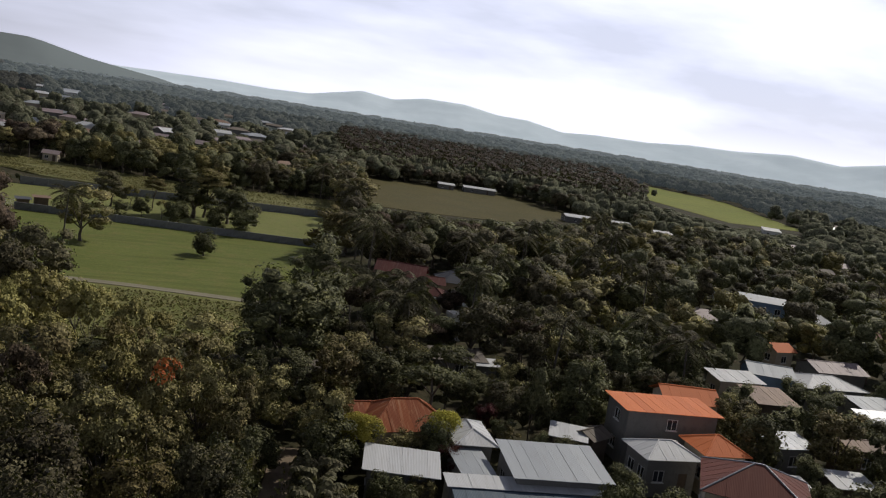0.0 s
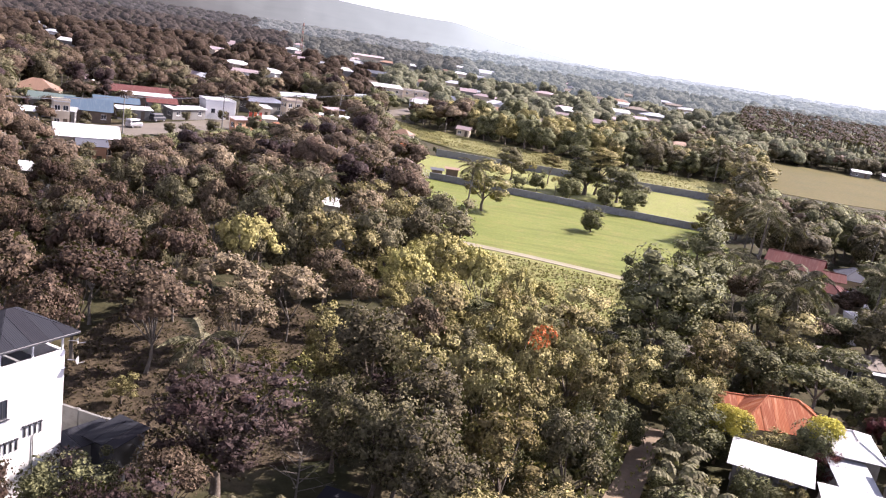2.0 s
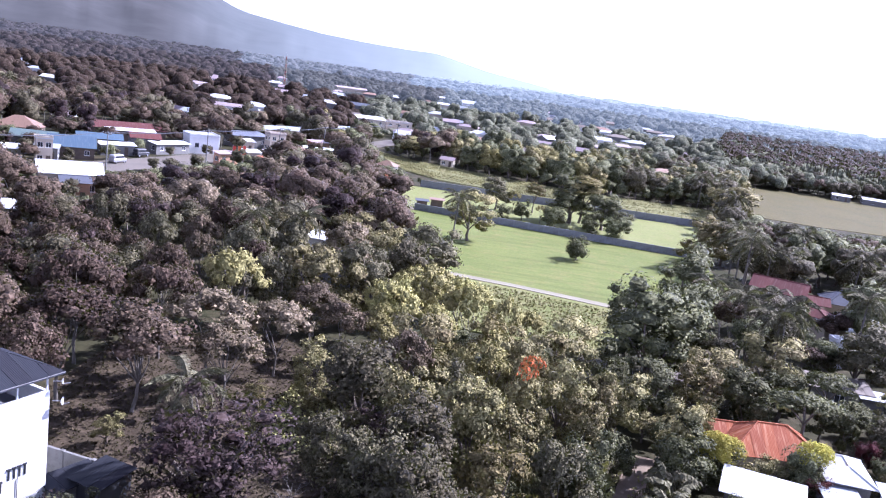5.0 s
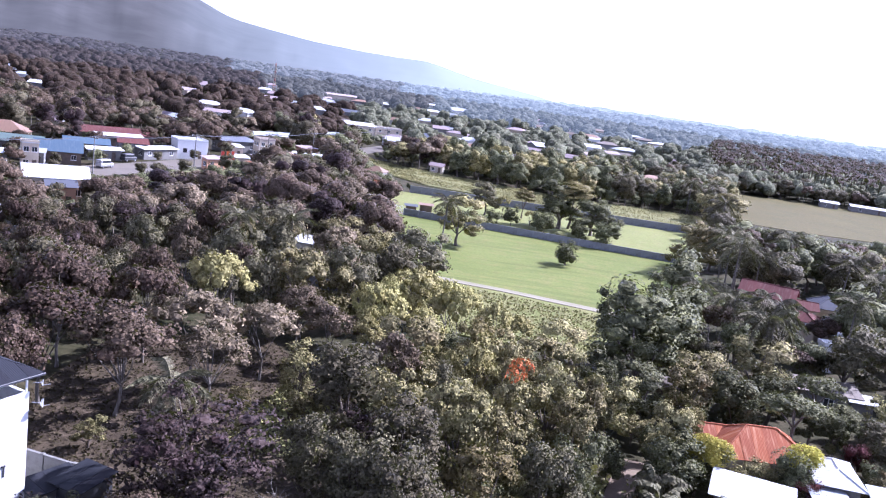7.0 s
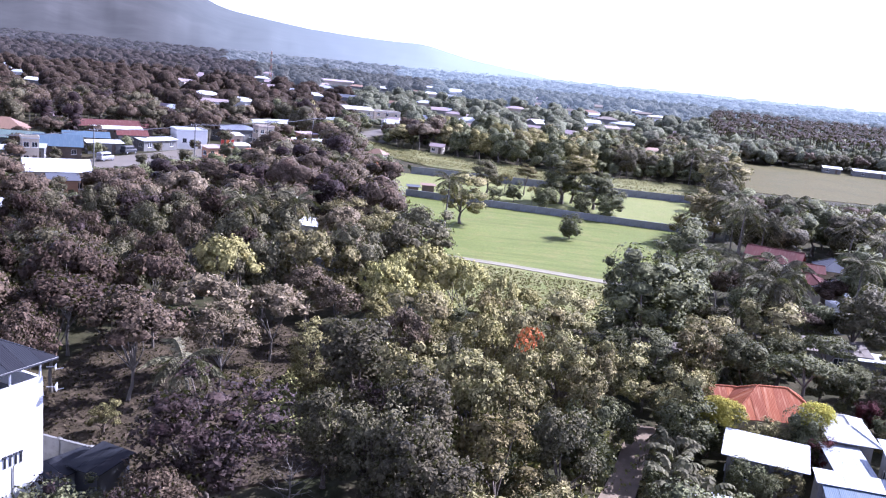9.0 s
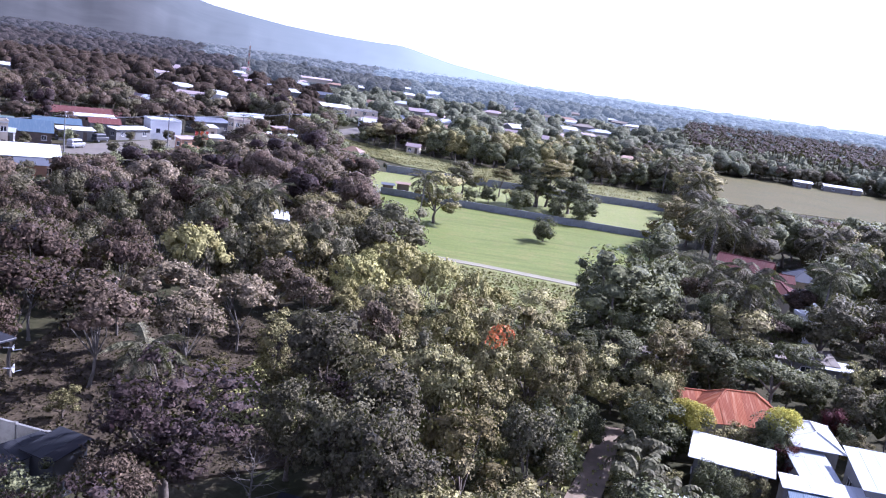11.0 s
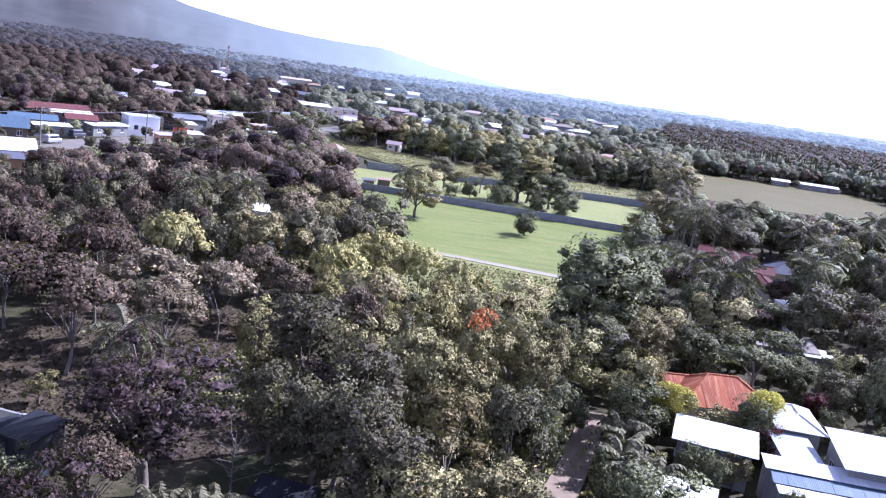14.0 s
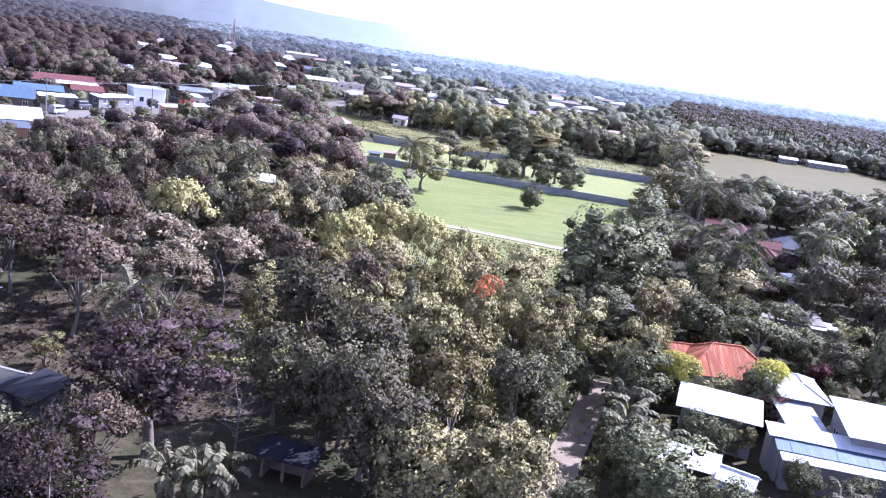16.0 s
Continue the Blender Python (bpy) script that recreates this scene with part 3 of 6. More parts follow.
def tree_shape(kind, lod, variant):
    """Crown and trunk of a kind, as arrays; lod 0 close by, 1 midway, 2 far."""
    lobes, leaves, size, hz, lobe, flat, fill, droop, thick, fork, bark = SPECIES[kind]
    seed = sum(map(ord, kind)) * 10 + variant
    leaves, size = ((int(leaves * 0.68), size * 0.82), (int(leaves * 0.47), size * 1.15), (max(14, int(leaves * 0.075)), size * 1.9))[lod]
    V, Q, C, S = crown(seed, lobes, leaves, size, 3.5, 6.0 if hz < 3.9 else 5.4, hz, lobe, flat, fill + 0.2, droop, lod > 0, (1.7, 1.4, 0.66)[lod] if kind != "gold" else 1.0, (0.5, 0.62, 0.72)[lod] * (0.75 if kind == "mango" else 1.0))
    return V, Q, S, trunk_with_limbs(seed, C, 6.0, thick, fork, 0.14, (7, 5, 3)[lod], (9, 5, 1)[lod])


def make_proto(kind, lod, variant):
    bark = SPECIES[kind][-1]
    V, Q, S, (tv, tq) = tree_shape(kind, lod, variant)
    C = [V[k] for k in np.argsort(V[:, 2])[-400::60]] if kind == "flame" else []
    leaf = LEAF[LEAF_OF.get(kind, kind)]
    label, cat = LABELS[kind]
    tree = thing("tree" if cat == "tree" else "shrub", Matrix(), label, cat)
    part("trunk", mesh_of("trunk", tv, tq, bark, True), None, tree)
    part("crown", mesh_of("crown", V, Q, leaf, normals=S), None, tree)
    if kind == "gold":
        # sunlit side painted gold: a second crown shifted towards the sun
        gv, gq, _, gs = crown(91 + variant, 12, 420, 0.26, 3.0, 7.0, 3.3, (1.3, 1.9), 1.2, 0.7, 0.3)
        part("new_growth", mesh_of("new_growth", gv + np.array([0.95, 0.05, 0.75]), gq, LEAF["gold"], normals=gs), None, tree, "golden-yellow leaves painted on the sunlit side")
    if kind == "flame":
        rng = np.random.default_rng(5)
        P, N = [], []
        for c in sorted(C, key=lambda c: -c[2])[:6]:
            e = rng.normal(0, 1, (26, 3))
            e /= np.linalg.norm(e, axis=1, keepdims=True)
            e[:, 2] = abs(e[:, 2])
            P.append(np.asarray(c) + e * 0.9 * np.array([1.2, 1.2, 0.8]) + (0, 0, 0.3))
            N.append(e)
        bv, bq = leaves_at(np.concatenate(P), np.concatenate(N), 0.33, rng)
        part("blossom", mesh_of("blossom", bv, bq, LEAF["blossom"]), None, tree, "bright orange flower clusters")
    return tree


USED = set()
GROWN = []  # x, y, radius of all that stands


def level(x, y):
    d = math.hypot(x, y)
    return 0 if d < 66 else 1 if d < 124 else 2


def grow(kind, x, y, zc, r, rot=None, group="", lod=None):
    """A tree of that kind with its crown's middle at zc and its radius r. The first of each prototype is the prototype itself."""
    rng = random.Random(int(x * 131 + y * 7919))
    variant = rng.randrange(3)
    key = (kind, level(x, y) if lod is None else lod, variant)
    if key not in PROTOS:
        PROTOS[key] = make_proto(*key)
    sz = (zc + 0.9 * r) / (9.6 if SPECIES[kind][3] >= 3.9 else 9.2)
    m = pose(x, y, 0, 0, 0, rng.uniform(0, 360) if rot is None else rot) @ Matrix.Diagonal((r / 3.5, r / 3.5, sz, 1))
    GROWN.append((x, y, r))
    if key in USED:
        tree = copy_thing(PROTOS[key], m)
        tree.scale = (r / 3.5, r / 3.5, sz)
    else:
        USED.add(key)
        tree = PROTOS[key]
        tree.matrix_basis = m
    if group:
        tagged(tree, group=group)
    return tree


def frond_mesh(seed, length, leaflets, mat):
    """An arching palm frond: rib and two rows of hanging leaflets."""
    rng = np.random.default_rng(seed)
    t = np.linspace(0, 1, 9)
    rib = np.stack([length * (t - 0.16 * t**3), 0 * t, length * (0.38 * t - 0.72 * t**2.1)], 1)
    pieces = [tube(rib, 0.05 * (1 - 0.85 * t), 4)]
    for k in range(leaflets):
        u = 0.12 + 0.86 * k / leaflets
        p = np.array([np.interp(u, t, rib[:, i]) for i in range(3)])
        l = length * 0.24 * (0.45 + 1.0 * u * (1.25 - u) * 2) * rng.uniform(0.8, 1.1)
        w = length / leaflets * 0.42
        for s in (-1, 1):
            tip = p + np.array([l * 0.45, s * l * 0.72, -l * rng.uniform(0.35, 0.75)])
            a = np.array([p - (w, 0, 0), p + (w, 0, 0), tip + (w * 0.3, 0, 0), tip - (w * 0.3, 0, 0)])
            pieces.append((a, np.array([[0, 1, 2, 3]])))
    V, Q = merged(pieces)
    return mesh_of("frond", V, Q, mat)


FRONDS = [frond_mesh(k, 3.6, 22, LEAF["palm"]) for k in range(3)]


def palm(x, y, h, spread=1.0, seed=0, joined=False, label="tall coconut palm with arching feathery fronds"):
    rng = np.random.default_rng(seed + abs(int(x * 17 + y * 3)))
    root = thing("palm_tree", pose(x, y, 0), label, "palm")
    bend = rng.normal(0, 0.5, 2)
    tt = np.linspace(0, 1, 7)
    pts = np.stack([bend[0] * tt**2, bend[1] * tt**2, h * tt - 0.1], 1)
    tv, tq = tube(pts, 0.17 - 0.07 * tt, 7)
    part("trunk", mesh_of("trunk", tv, tq, PALE_BARK, True), None, root)
    n = 17
    for k in range(n):
        tilt = 42 - 75 * (k / n) + rng.normal(0, 6)
        f = part("frond", FRONDS[k % 3], None, root)
        s = spread * rng.uniform(0.85, 1.1)
        f.matrix_basis = Matrix.Translation(Vector((bend[0], bend[1], h - 0.15))) @ pose(0, 0, 0, 0, -tilt, k * 137.5 + rng.uniform(-12, 12)) @ Matrix.Scale(s, 4)
    GROWN.append((x, y, 2.0))
    return root


def joined_palm_proto():
    rng = np.random.default_rng(77)
    root = thing("palm_tree", Matrix(), "coconut palm with ragged crown among trees", "palm")
    tt = np.linspace(0, 1, 5)
    tv, tq = tube(np.stack([0.5 * tt**2, 0.2 * tt, 9 * tt - 0.1], 1), 0.17 - 0.07 * tt, 5)
    part("trunk", mesh_of("trunk", tv, tq, PALE_BARK, True), None, root)
    pieces = []
    for k in range(16):
        el, az = radians(55 - 95 * k / 16), k * 2.4
        c, sn = math.cos(az), math.sin(az)
        for i in range(11):
            u = (i + 0.7) / 11
            x, z = 3.7 * u * math.cos(el), 3.7 * u * math.sin(el) - 1.7 * u**2.2
            l = 0.35 + 2.6 * u * (1.15 - u)
            for s in (-1, 1):
                q = np.array([(x - 0.13, 0, z), (x + 0.13, 0, z), (x + 0.5 * l + 0.05, s * l * 0.7, z - l * rng.uniform(0.3, 0.6)), (x + 0.5 * l - 0.1, s * l * 0.7, z - l * 0.5)])
                q = np.stack([q[:, 0] * c - q[:, 1] * sn + 0.5, q[:, 0] * sn + q[:, 1] * c + 0.2, q[:, 2] + 8.9], 1)
                pieces.append((q, np.array([[0, 1, 2, 3]])))
    V, Q = merged(pieces)
    part("crown", mesh_of("crown", V, Q, LEAF["palm"]), None, root)
    return root


PALM_PROTO = []


def far_palm(x, y, h, s=1.0):
    m = pose(x, y, 0, 0, 0, (x * 37 + y * 11) % 360) @ Matrix.Diagonal((s, s, h / 9, 1))
    GROWN.append((x, y, 2.0))
    if not PALM_PROTO:
        PALM_PROTO.append(joined_palm_proto())
        PALM_PROTO[0].matrix_basis = m
        return PALM_PROTO[0]
    o = copy_thing(PALM_PROTO[0], Matrix())
    o.matrix_basis = m
    return o


def blade_mesh(seed, length, width):
    """A broad banana leaf, arched, with torn edges."""
    rng = np.random.default_rng(seed)
    n = 9
    t = np.linspace(0, 1, n)
    x, z = length * (t - 0.25 * t**3), length * (0.75 * t - 0.8 * t**2.2)
    w = width * np.sin(np.clip(t * 0.88 + 0.1, 0, 1) * np.pi) ** 0.7
    V, Q = [], []
    for s in (-1, 1):
        for i in range(n - 1):
            j = rng.uniform(0.8, 1.0, 2)
            k = len(V)
            V += [(x[i], 0, z[i]), (x[i + 1], 0, z[i + 1]), (x[i + 1] * 0.97, s * w[i + 1] * j[0], z[i + 1] - 0.1 - 0.25 * w[i + 1]), (x[i] + 0.05, s * w[i] * j[1], z[i] - 0.1 - 0.25 * w[i])]
            Q.append((k, k + 1, k + 2, k + 3))
    return mesh_of("leaf", np.array(V), np.array(Q), LEAF["banana"])


BLADES = [blade_mesh(k, 2.3, 0.34) for k in range(3)]


def banana(x, y, s=1.0, stems=3, seed=0):
    rng = np.random.default_rng(seed + abs(int(x * 13 + y)))
    root = thing("banana_plant", pose(x, y, 0), "clump of banana plants with torn broad leaves", "banana plant")
    for j in range(stems):
        px, py, h = rng.normal(0, 0.6) * s, rng.normal(0, 0.6) * s, rng.uniform(1.4, 2.2) * s
        tv, tq = tube([(px, py, -0.1), (px, py, h * 0.6), (px + 0.05, py, h)], [0.16 * s, 0.13 * s, 0.09 * s], 7)
        part("stem", mesh_of("stem", tv, tq, LEAF["banana"], True), None, root)
        for k in range(7):
            f = part("leaf", BLADES[k % 3], None, root)
            f.matrix_basis = Matrix.Translation((px, py, h - 0.05)) @ pose(0, 0, 0, 0, -rng.uniform(-15, 45), k * 137.5 + rng.uniform(-20, 20)) @ Matrix.Scale(s * rng.uniform(0.75, 1.05), 4)
    GROWN.append((x, y, 1.6 * s))
    return root


def bare_tree(x, y, h):
    rng = np.random.default_rng(9)
    root = thing("bare_tree", pose(x, y, 0), "small leafless tree with pale thin branches", "tree")
    pieces = [tube([(0, 0, -0.1), (0.05, 0, h * 0.5), (0.1, 0.05, h)], [0.09, 0.06, 0.015], 6)]
    for k in range(16):
        z = h * (0.25 + 0.68 * k / 16)
        a = radians(k * 137.5)
        L = (h - z) * 0.55 + 0.5
        d = np.array([math.cos(a), math.sin(a), 0.45])
        p = np.array([0.06, 0, z])
        pieces.append(tube([p, p + d * L * 0.5, p + d * L + (0, 0, 0.1)], [0.035, 0.022, 0.008], 4))
        for j in range(3):
            q = p + d * L * (0.4 + 0.2 * j)
            e = d + rng.normal(0, 0.6, 3)
            pieces.append(tube([q, q + e * 0.25, q + e * 0.5], [0.014, 0.01, 0.004], 3))
    V, Q = merged(pieces)
    part("trunk", mesh_of("trunk", V, Q, PALE_BARK, True), None, root)
    GROWN.append((x, y, 1.2))
    return root


# ---- ground ----
def sheet(name, outline, z, mat, label, category, thick=0.3, kind="structure", step=0):
    """A flat piece of ground with its edges let into the earth."""
    bm = bmesh.new()
    top = [bm.verts.new((x, y, z)) for x, y in outline]
    low = [bm.verts.new((x, y, z - thick)) for x, y in outline]
    bm.faces.new(top)
    n = len(top)
    for i in range(n):
        bm.faces.new((top[(i + 1) % n], top[i], low[i], low[(i + 1) % n]))
    bmesh.ops.recalc_face_normals(bm, faces=bm.faces)
    return tagged(new(name, from_bm(name, bm, mat)), label, category, kind=kind)


def ground_mesh():
    """One sheet to the horizon: rings that widen outwards, gently uneven close by."""
    rings = np.r_[0.5, 10, np.arange(20, 260, 5), np.geomspace(260, 4900, 26)]
    az = np.linspace(0, 2 * np.pi, 145)[:-1]
    V = [(0, 0, 0)]
    for r in rings:
        for a in az:
            x, y = r * math.sin(a), r * math.cos(a)
            h = (noise.noise((x * 0.08, y * 0.08, 0)) * 0.25 + noise.noise((x * 0.3, y * 0.3, 3)) * 0.08) * (r < 260)
            V.append((x, y, min(h, 0.12) - 0.14 if r < 260 else -0.05))
    n = len(az)
    Q = [(1 + i * n + k, 1 + (i + 1) * n + k, 1 + (i + 1) * n + (k + 1) % n, 1 + i * n + (k + 1) % n) for i in range(len(rings) - 1) for k in range(n)]
    T = [(0, 1 + k, 1 + (k + 1) % n) for k in range(n)]
    return mesh_of("ground", np.array(V), [np.array(Q), np.array(T)], GROUND, True)


tagged(new("ground", ground_mesh()), "rough earth and weeds under the trees", "ground", kind="structure")
FIELD = [(-7, 130.4), (6, 127.8), (19, 124.2), (30, 122.4), (44, 150), (43, 173.5), (-18, 185.6), (-17, 172), (-10, 150)]
STRIP = [(-20, 186.4), (43, 173.9), (58, 205), (60, 222), (-22, 224)]
CROPS = [(-26, 256), (-15, 245), (7, 239), (22, 232), (60, 227), (68, 266), (42, 264), (25, 264), (8, 271.5), (-10, 279), (-27, 288), (-44, 304)]
DRY = [(80, 266), (98, 262), (128, 264), (180, 300), (182, 371), (168, 370), (137, 376), (105, 374)]
GREEN = [(325, 390), (385, 395), (505, 620), (490, 810), (355, 545)]
SCRUBLAND = [(-4, 101), (14, 98), (21, 108), (22, 121), (18.5, 122.4), (6, 126.2), (-4, 127.5)]
ORCHARD = [(-34, 53), (-16, 50), (-7, 56), (-8, 74), (-20, 88), (-34, 80)]
LANE = [(3.8, 30), (6.2, 30), (8.4, 40), (11.4, 50), (12.7, 54.5), (14.5, 60), (16.6, 67.5), (17.4, 70), (15.4, 70.4), (14.3, 67), (12.2, 60), (10.3, 54.8), (8.9, 50), (6.0, 40)]
ROAD = [(-108.6, 112), (-96.2, 160), (-89.5, 185), (-79.3, 222), (-64.1, 262), (-52.7, 310), (-31.4, 420), (14.6, 620), (22.6, 620), (-23.4, 419), (-43.7, 309), (-55.2, 260), (-71.3, 206), (-81.3, 173), (-87.3, 155), (-100.8, 108)]
sheet("field", FIELD, 0.10, GRASS, "mown green grass field", "field")
sheet("grass_strip", STRIP, 0.06, BRIGHT_GRASS, "bright yellow-green grass behind field wall", "field")
sheet("crop_field", CROPS, 0.05, CROP, "strip of low green crop rows", "field")
sheet("dry_field", DRY, 0.05, DRY_CROP, "flat field of dry golden crop", "field")
sheet("far_field", GREEN, 0.05, FAR_CROP, "long sunlit green field among woods", "field")
sheet("scrubland", SCRUBLAND, 0.05, SCRUB, "rough yellowish grass below field path", "ground")
sheet("orchard_floor", ORCHARD, 0.03, LEAFLITTER, "brown leaf litter and thin grass under trees", "ground")
sheet("lane", LANE, 0.03, DIRT, "narrow pale dirt lane between trees", "lane")
sheet("road", ROAD, 0.08, ASPHALT, "wide grey asphalt road through the town", "road")
sheet("field_path", [(-6, 130.3), (6, 127.9), (18.8, 124.3), (24, 122.6), (24, 120.6), (18.2, 122.2), (5.6, 125.9), (-6, 128.2)], 0.12, PATH_PALE, "pale concrete path along the field", "path")


def tufts(name, outline, count, size, mat, label, seed, flatten=0.6, upright=0.6):
    rng = np.random.default_rng(seed)
    o = np.array(outline)
    lo, hi = o.min(0), o.max(0)
    P = rng.uniform(lo, hi, (count * 2, 2))
    inside = np.zeros(len(P), bool)
    for (x0, y0), (x1, y1) in zip(o, np.roll(o, -1, 0)):
        cross = ((y0 > P[:, 1]) != (y1 > P[:, 1])) & (P[:, 0] < (x1 - x0) * (P[:, 1] - y0) / (y1 - y0 + 1e-12) + x0)
        inside ^= cross
    P = P[inside][:count]
    pts = np.c_[P, np.full(len(P), size * 0.18 + 0.08)]
    V, Q = leaves_at(pts, np.c_[rng.normal(0, 1, (len(P), 2)), np.full(len(P), upright)], size, rng, 0.0, 0.4)
    V[:, 2] = np.maximum(V[:, 2], 0.0)
    return tagged(new(name, mesh_of(name, V, Q, mat)), label, "grass", kind="stuff")


tufts("lane_verge", [(4.0, 38), (5.6, 38), (8.9, 49.5), (10.3, 54.8), (12.2, 60.2), (14.4, 67.4), (13.0, 68.4), (10.6, 61), (7.4, 51)], 1500, 0.42, LEAF["crop"], "dry grass and weeds along lane edge", 14)
tufts("lane_weeds", [(9.8, 44), (11.4, 44), (13.8, 53), (15.8, 60), (18.0, 68), (16.7, 68), (14.5, 60), (11.8, 51)], 1500, 0.42, LEAF["med"], "low green weeds beside the lane", 15)
tufts("lane_grass", [(6.6, 40), (8.0, 40), (10.8, 50), (13.0, 57), (15.8, 66), (15.3, 66), (12.2, 57.5), (9.6, 51)], 260, 0.3, LEAF["crop"], "sparse dry grass on the dirt lane", 16)
tufts("scrub_grass", [(-4, 101), (14, 98), (21, 108), (20.5, 119.5), (18, 120.5), (5, 124.2), (-4, 125.5)], 4500, 0.34, LEAF["crop"], "tufts of rough pale grass and weeds", 3, upright=1.4)
tufts("clearing_grass", [(-17, 61), (-9, 60), (-9.5, 75), (-15, 76)], 2600, 0.3, LEAF["crop"], "low yellow-green grass in the clearing", 9, upright=1.4)
tufts("orchard_weeds", ORCHARD, 7000, 0.26, LEAF["weed"], "low weeds and fallen leaves under trees", 4, upright=1.5)


def crop_rows():
    """Rows of low leafy plants that follow the long side of the strip."""
    rng = np.random.default_rng(12)
    P = []
    front = [(-26, 256), (-15, 246), (7, 240), (22, 233), (60, 228)]
    back = [(-44, 303), (-27, 287), (8, 270.5), (25, 263), (67, 265)]
    for row in range(26):
        f = row / 25
        if 0.40 < f < 0.52:
            continue
        for k in range(900):
            u = (k + rng.uniform(0, 1)) / 900 * 4
            i, w = min(int(u), 3), u - min(int(u), 3)
            a = np.array(front[i]) * (1 - w) + np.array(front[i + 1]) * w
            b = np.array(back[i]) * (1 - w) + np.array(back[i + 1]) * w
            p = a * (1 - f) + b * f
            P.append((p[0] + rng.normal(0, 0.25), p[1] + rng.normal(0, 0.25), (0.5 if f < 0.4 else 0.3) * rng.uniform(0.4, 1.1)))
    P = np.array(P)
    V, Q = leaves_at(P, np.tile((0, -0.1, 1.0), (len(P), 1)), 0.55, rng, 0.1, 0.4, True)
    V[:, 2] = np.maximum(V[:, 2], 0.02)
    return tagged(new("crop_rows", mesh_of("crop_rows", V, Q, LEAF["crop"])), "rows of leafy green crop plants", "crop", kind="stuff")


crop_rows()


# ---- walls of the field ----
PANEL = {}


def block_wall(name, points, height, label, mat=BLOCK, step=3.0):
    """A hollow-block wall: panels between posts, with a coping."""
    root = thing(name, Matrix(), label, "wall", kind="structure")
    for (x0, y0), (x1, y1) in zip(points, points[1:]):
        L = math.hypot(x1 - x0, y1 - y0)
        n = max(1, round(L / step))
        l = L / n
        key = (round(l, 2), height, mat.name)
        if key not in PANEL:
            PANEL[key] = [from_bm("panel", boxed(0.13, l - 0.13, -0.07, 0.07, -0.2, height - 0.06), mat),
                          from_bm("post", boxed(-0.14, 0.14, -0.14, 0.14, -0.2, height + 0.08, bevel=0.02), mat),
                          from_bm("coping", boxed(0.14, l - 0.14, -0.11, 0.11, height - 0.06, height + 0.02, bevel=0.015), mat)]
        ang = math.degrees(math.atan2(y1 - y0, x1 - x0))
        for k in range(n):
            m = pose(x0 + (x1 - x0) * k / n, y0 + (y1 - y0) * k / n, 0, 0, 0, ang)
            for nm, me in zip(("panel", "post", "coping"), PANEL[key]):
                o = part(nm, me, None, root)
                o.matrix_basis = m
        o = part("post", PANEL[key][1], None, root)
        o.matrix_basis = pose(x1, y1, 0, 0, 0, ang)
    return root


block_wall("field_wall", [(-15.5, 185.3), (6, 181.0), (25, 177.2), (44, 173.6)], 1.5, "long grey hollow-block wall behind the field")
block_wall("back_wall", [(-18, 224.6), (20, 223.8), (61, 222.6)], 1.8, "dark grey block wall beyond grass strip")
block_wall("side_wall", [(44, 173.6), (60, 205), (61, 222.6)], 1.5, "grey block wall at end of strip")
block_wall("low_wall", [(-22, 113.8), (-11, 110.2)], 1.3, "low grey concrete wall among trees")
gate = thing("field_gate", pose(-17.2, 185.8, 0, 0, 0, -11), "white barred gate in field wall", "gate")
for k in range(9):
    part("bar", boxed(-1.5 + k * 0.37, -1.44 + k * 0.37, -0.03, 0.03, 0.1, 1.9), WHITE, gate)
for z in (0.25, 1.0, 1.8):
    part("rail", boxed(-1.55, 1.6, -0.045, -0.031, z, z + 0.07), WHITE, gate)


# ---- buildings ----
BUILT = []  # x, y, radius
TALL = []  # x, y, half width, wall height


def wall_mesh(length, height, thick, holes):
    """A wall along x from 0 to length with openings (x0, x1, z0, z1) that go through it."""
    bm = bmesh.new()
    xs = sorted({0, length, *[h[0] for h in holes], *[h[1] for h in holes]})
    zs = sorted({-0.2, height, *[h[2] for h in holes], *[h[3] for h in holes]})
    for x0, x1 in zip(xs, xs[1:]):
        z = -0.2
        runs = []
        for z0, z1 in zip(zs, zs[1:]):
            if not any(h[0] <= x0 and x1 <= h[1] and h[2] <= z0 and z1 <= h[3] for h in holes):
                if runs and runs[-1][1] == z0:
                    runs[-1][1] = z1
                else:
                    runs.append([z0, z1])
        for z0, z1 in runs:
            add_box(bm, x0, x1, 0, thick, z0, z1)
    bmesh.ops.remove_doubles(bm, verts=bm.verts, dist=0.0005)
    return bm


def window_in(root, m, x0, x1, z0, z1, frame_m, pane_m=None):
    """A window in its opening: frame, pane and sill."""
    bm = bmesh.new()
    f = 0.06
    for a in ((x0, x1, 0.02, 0.1, z0, z0 + f), (x0, x1, 0.02, 0.1, z1 - f, z1), (x0, x0 + f, 0.02, 0.1, z0 + f, z1 - f), (x1 - f, x1, 0.02, 0.1, z0 + f, z1 - f),
              ((x0 + x1) / 2 - f / 2, (x0 + x1) / 2 + f / 2, 0.03, 0.09, z0 + f, z1 - f)):
        add_box(bm, *a)
    w = part("window", bm, frame_m, root)
    w.matrix_basis = m
    p = part("pane", boxed(x0 + f, x1 - f, 0.05, 0.065, z0 + f, z1 - f), pane_m or GLASS, w)
    part("sill", boxed(x0 - 0.08, x1 + 0.08, -0.1, 0.018, z0 - 0.08, z0 - 0.002), frame_m, w)


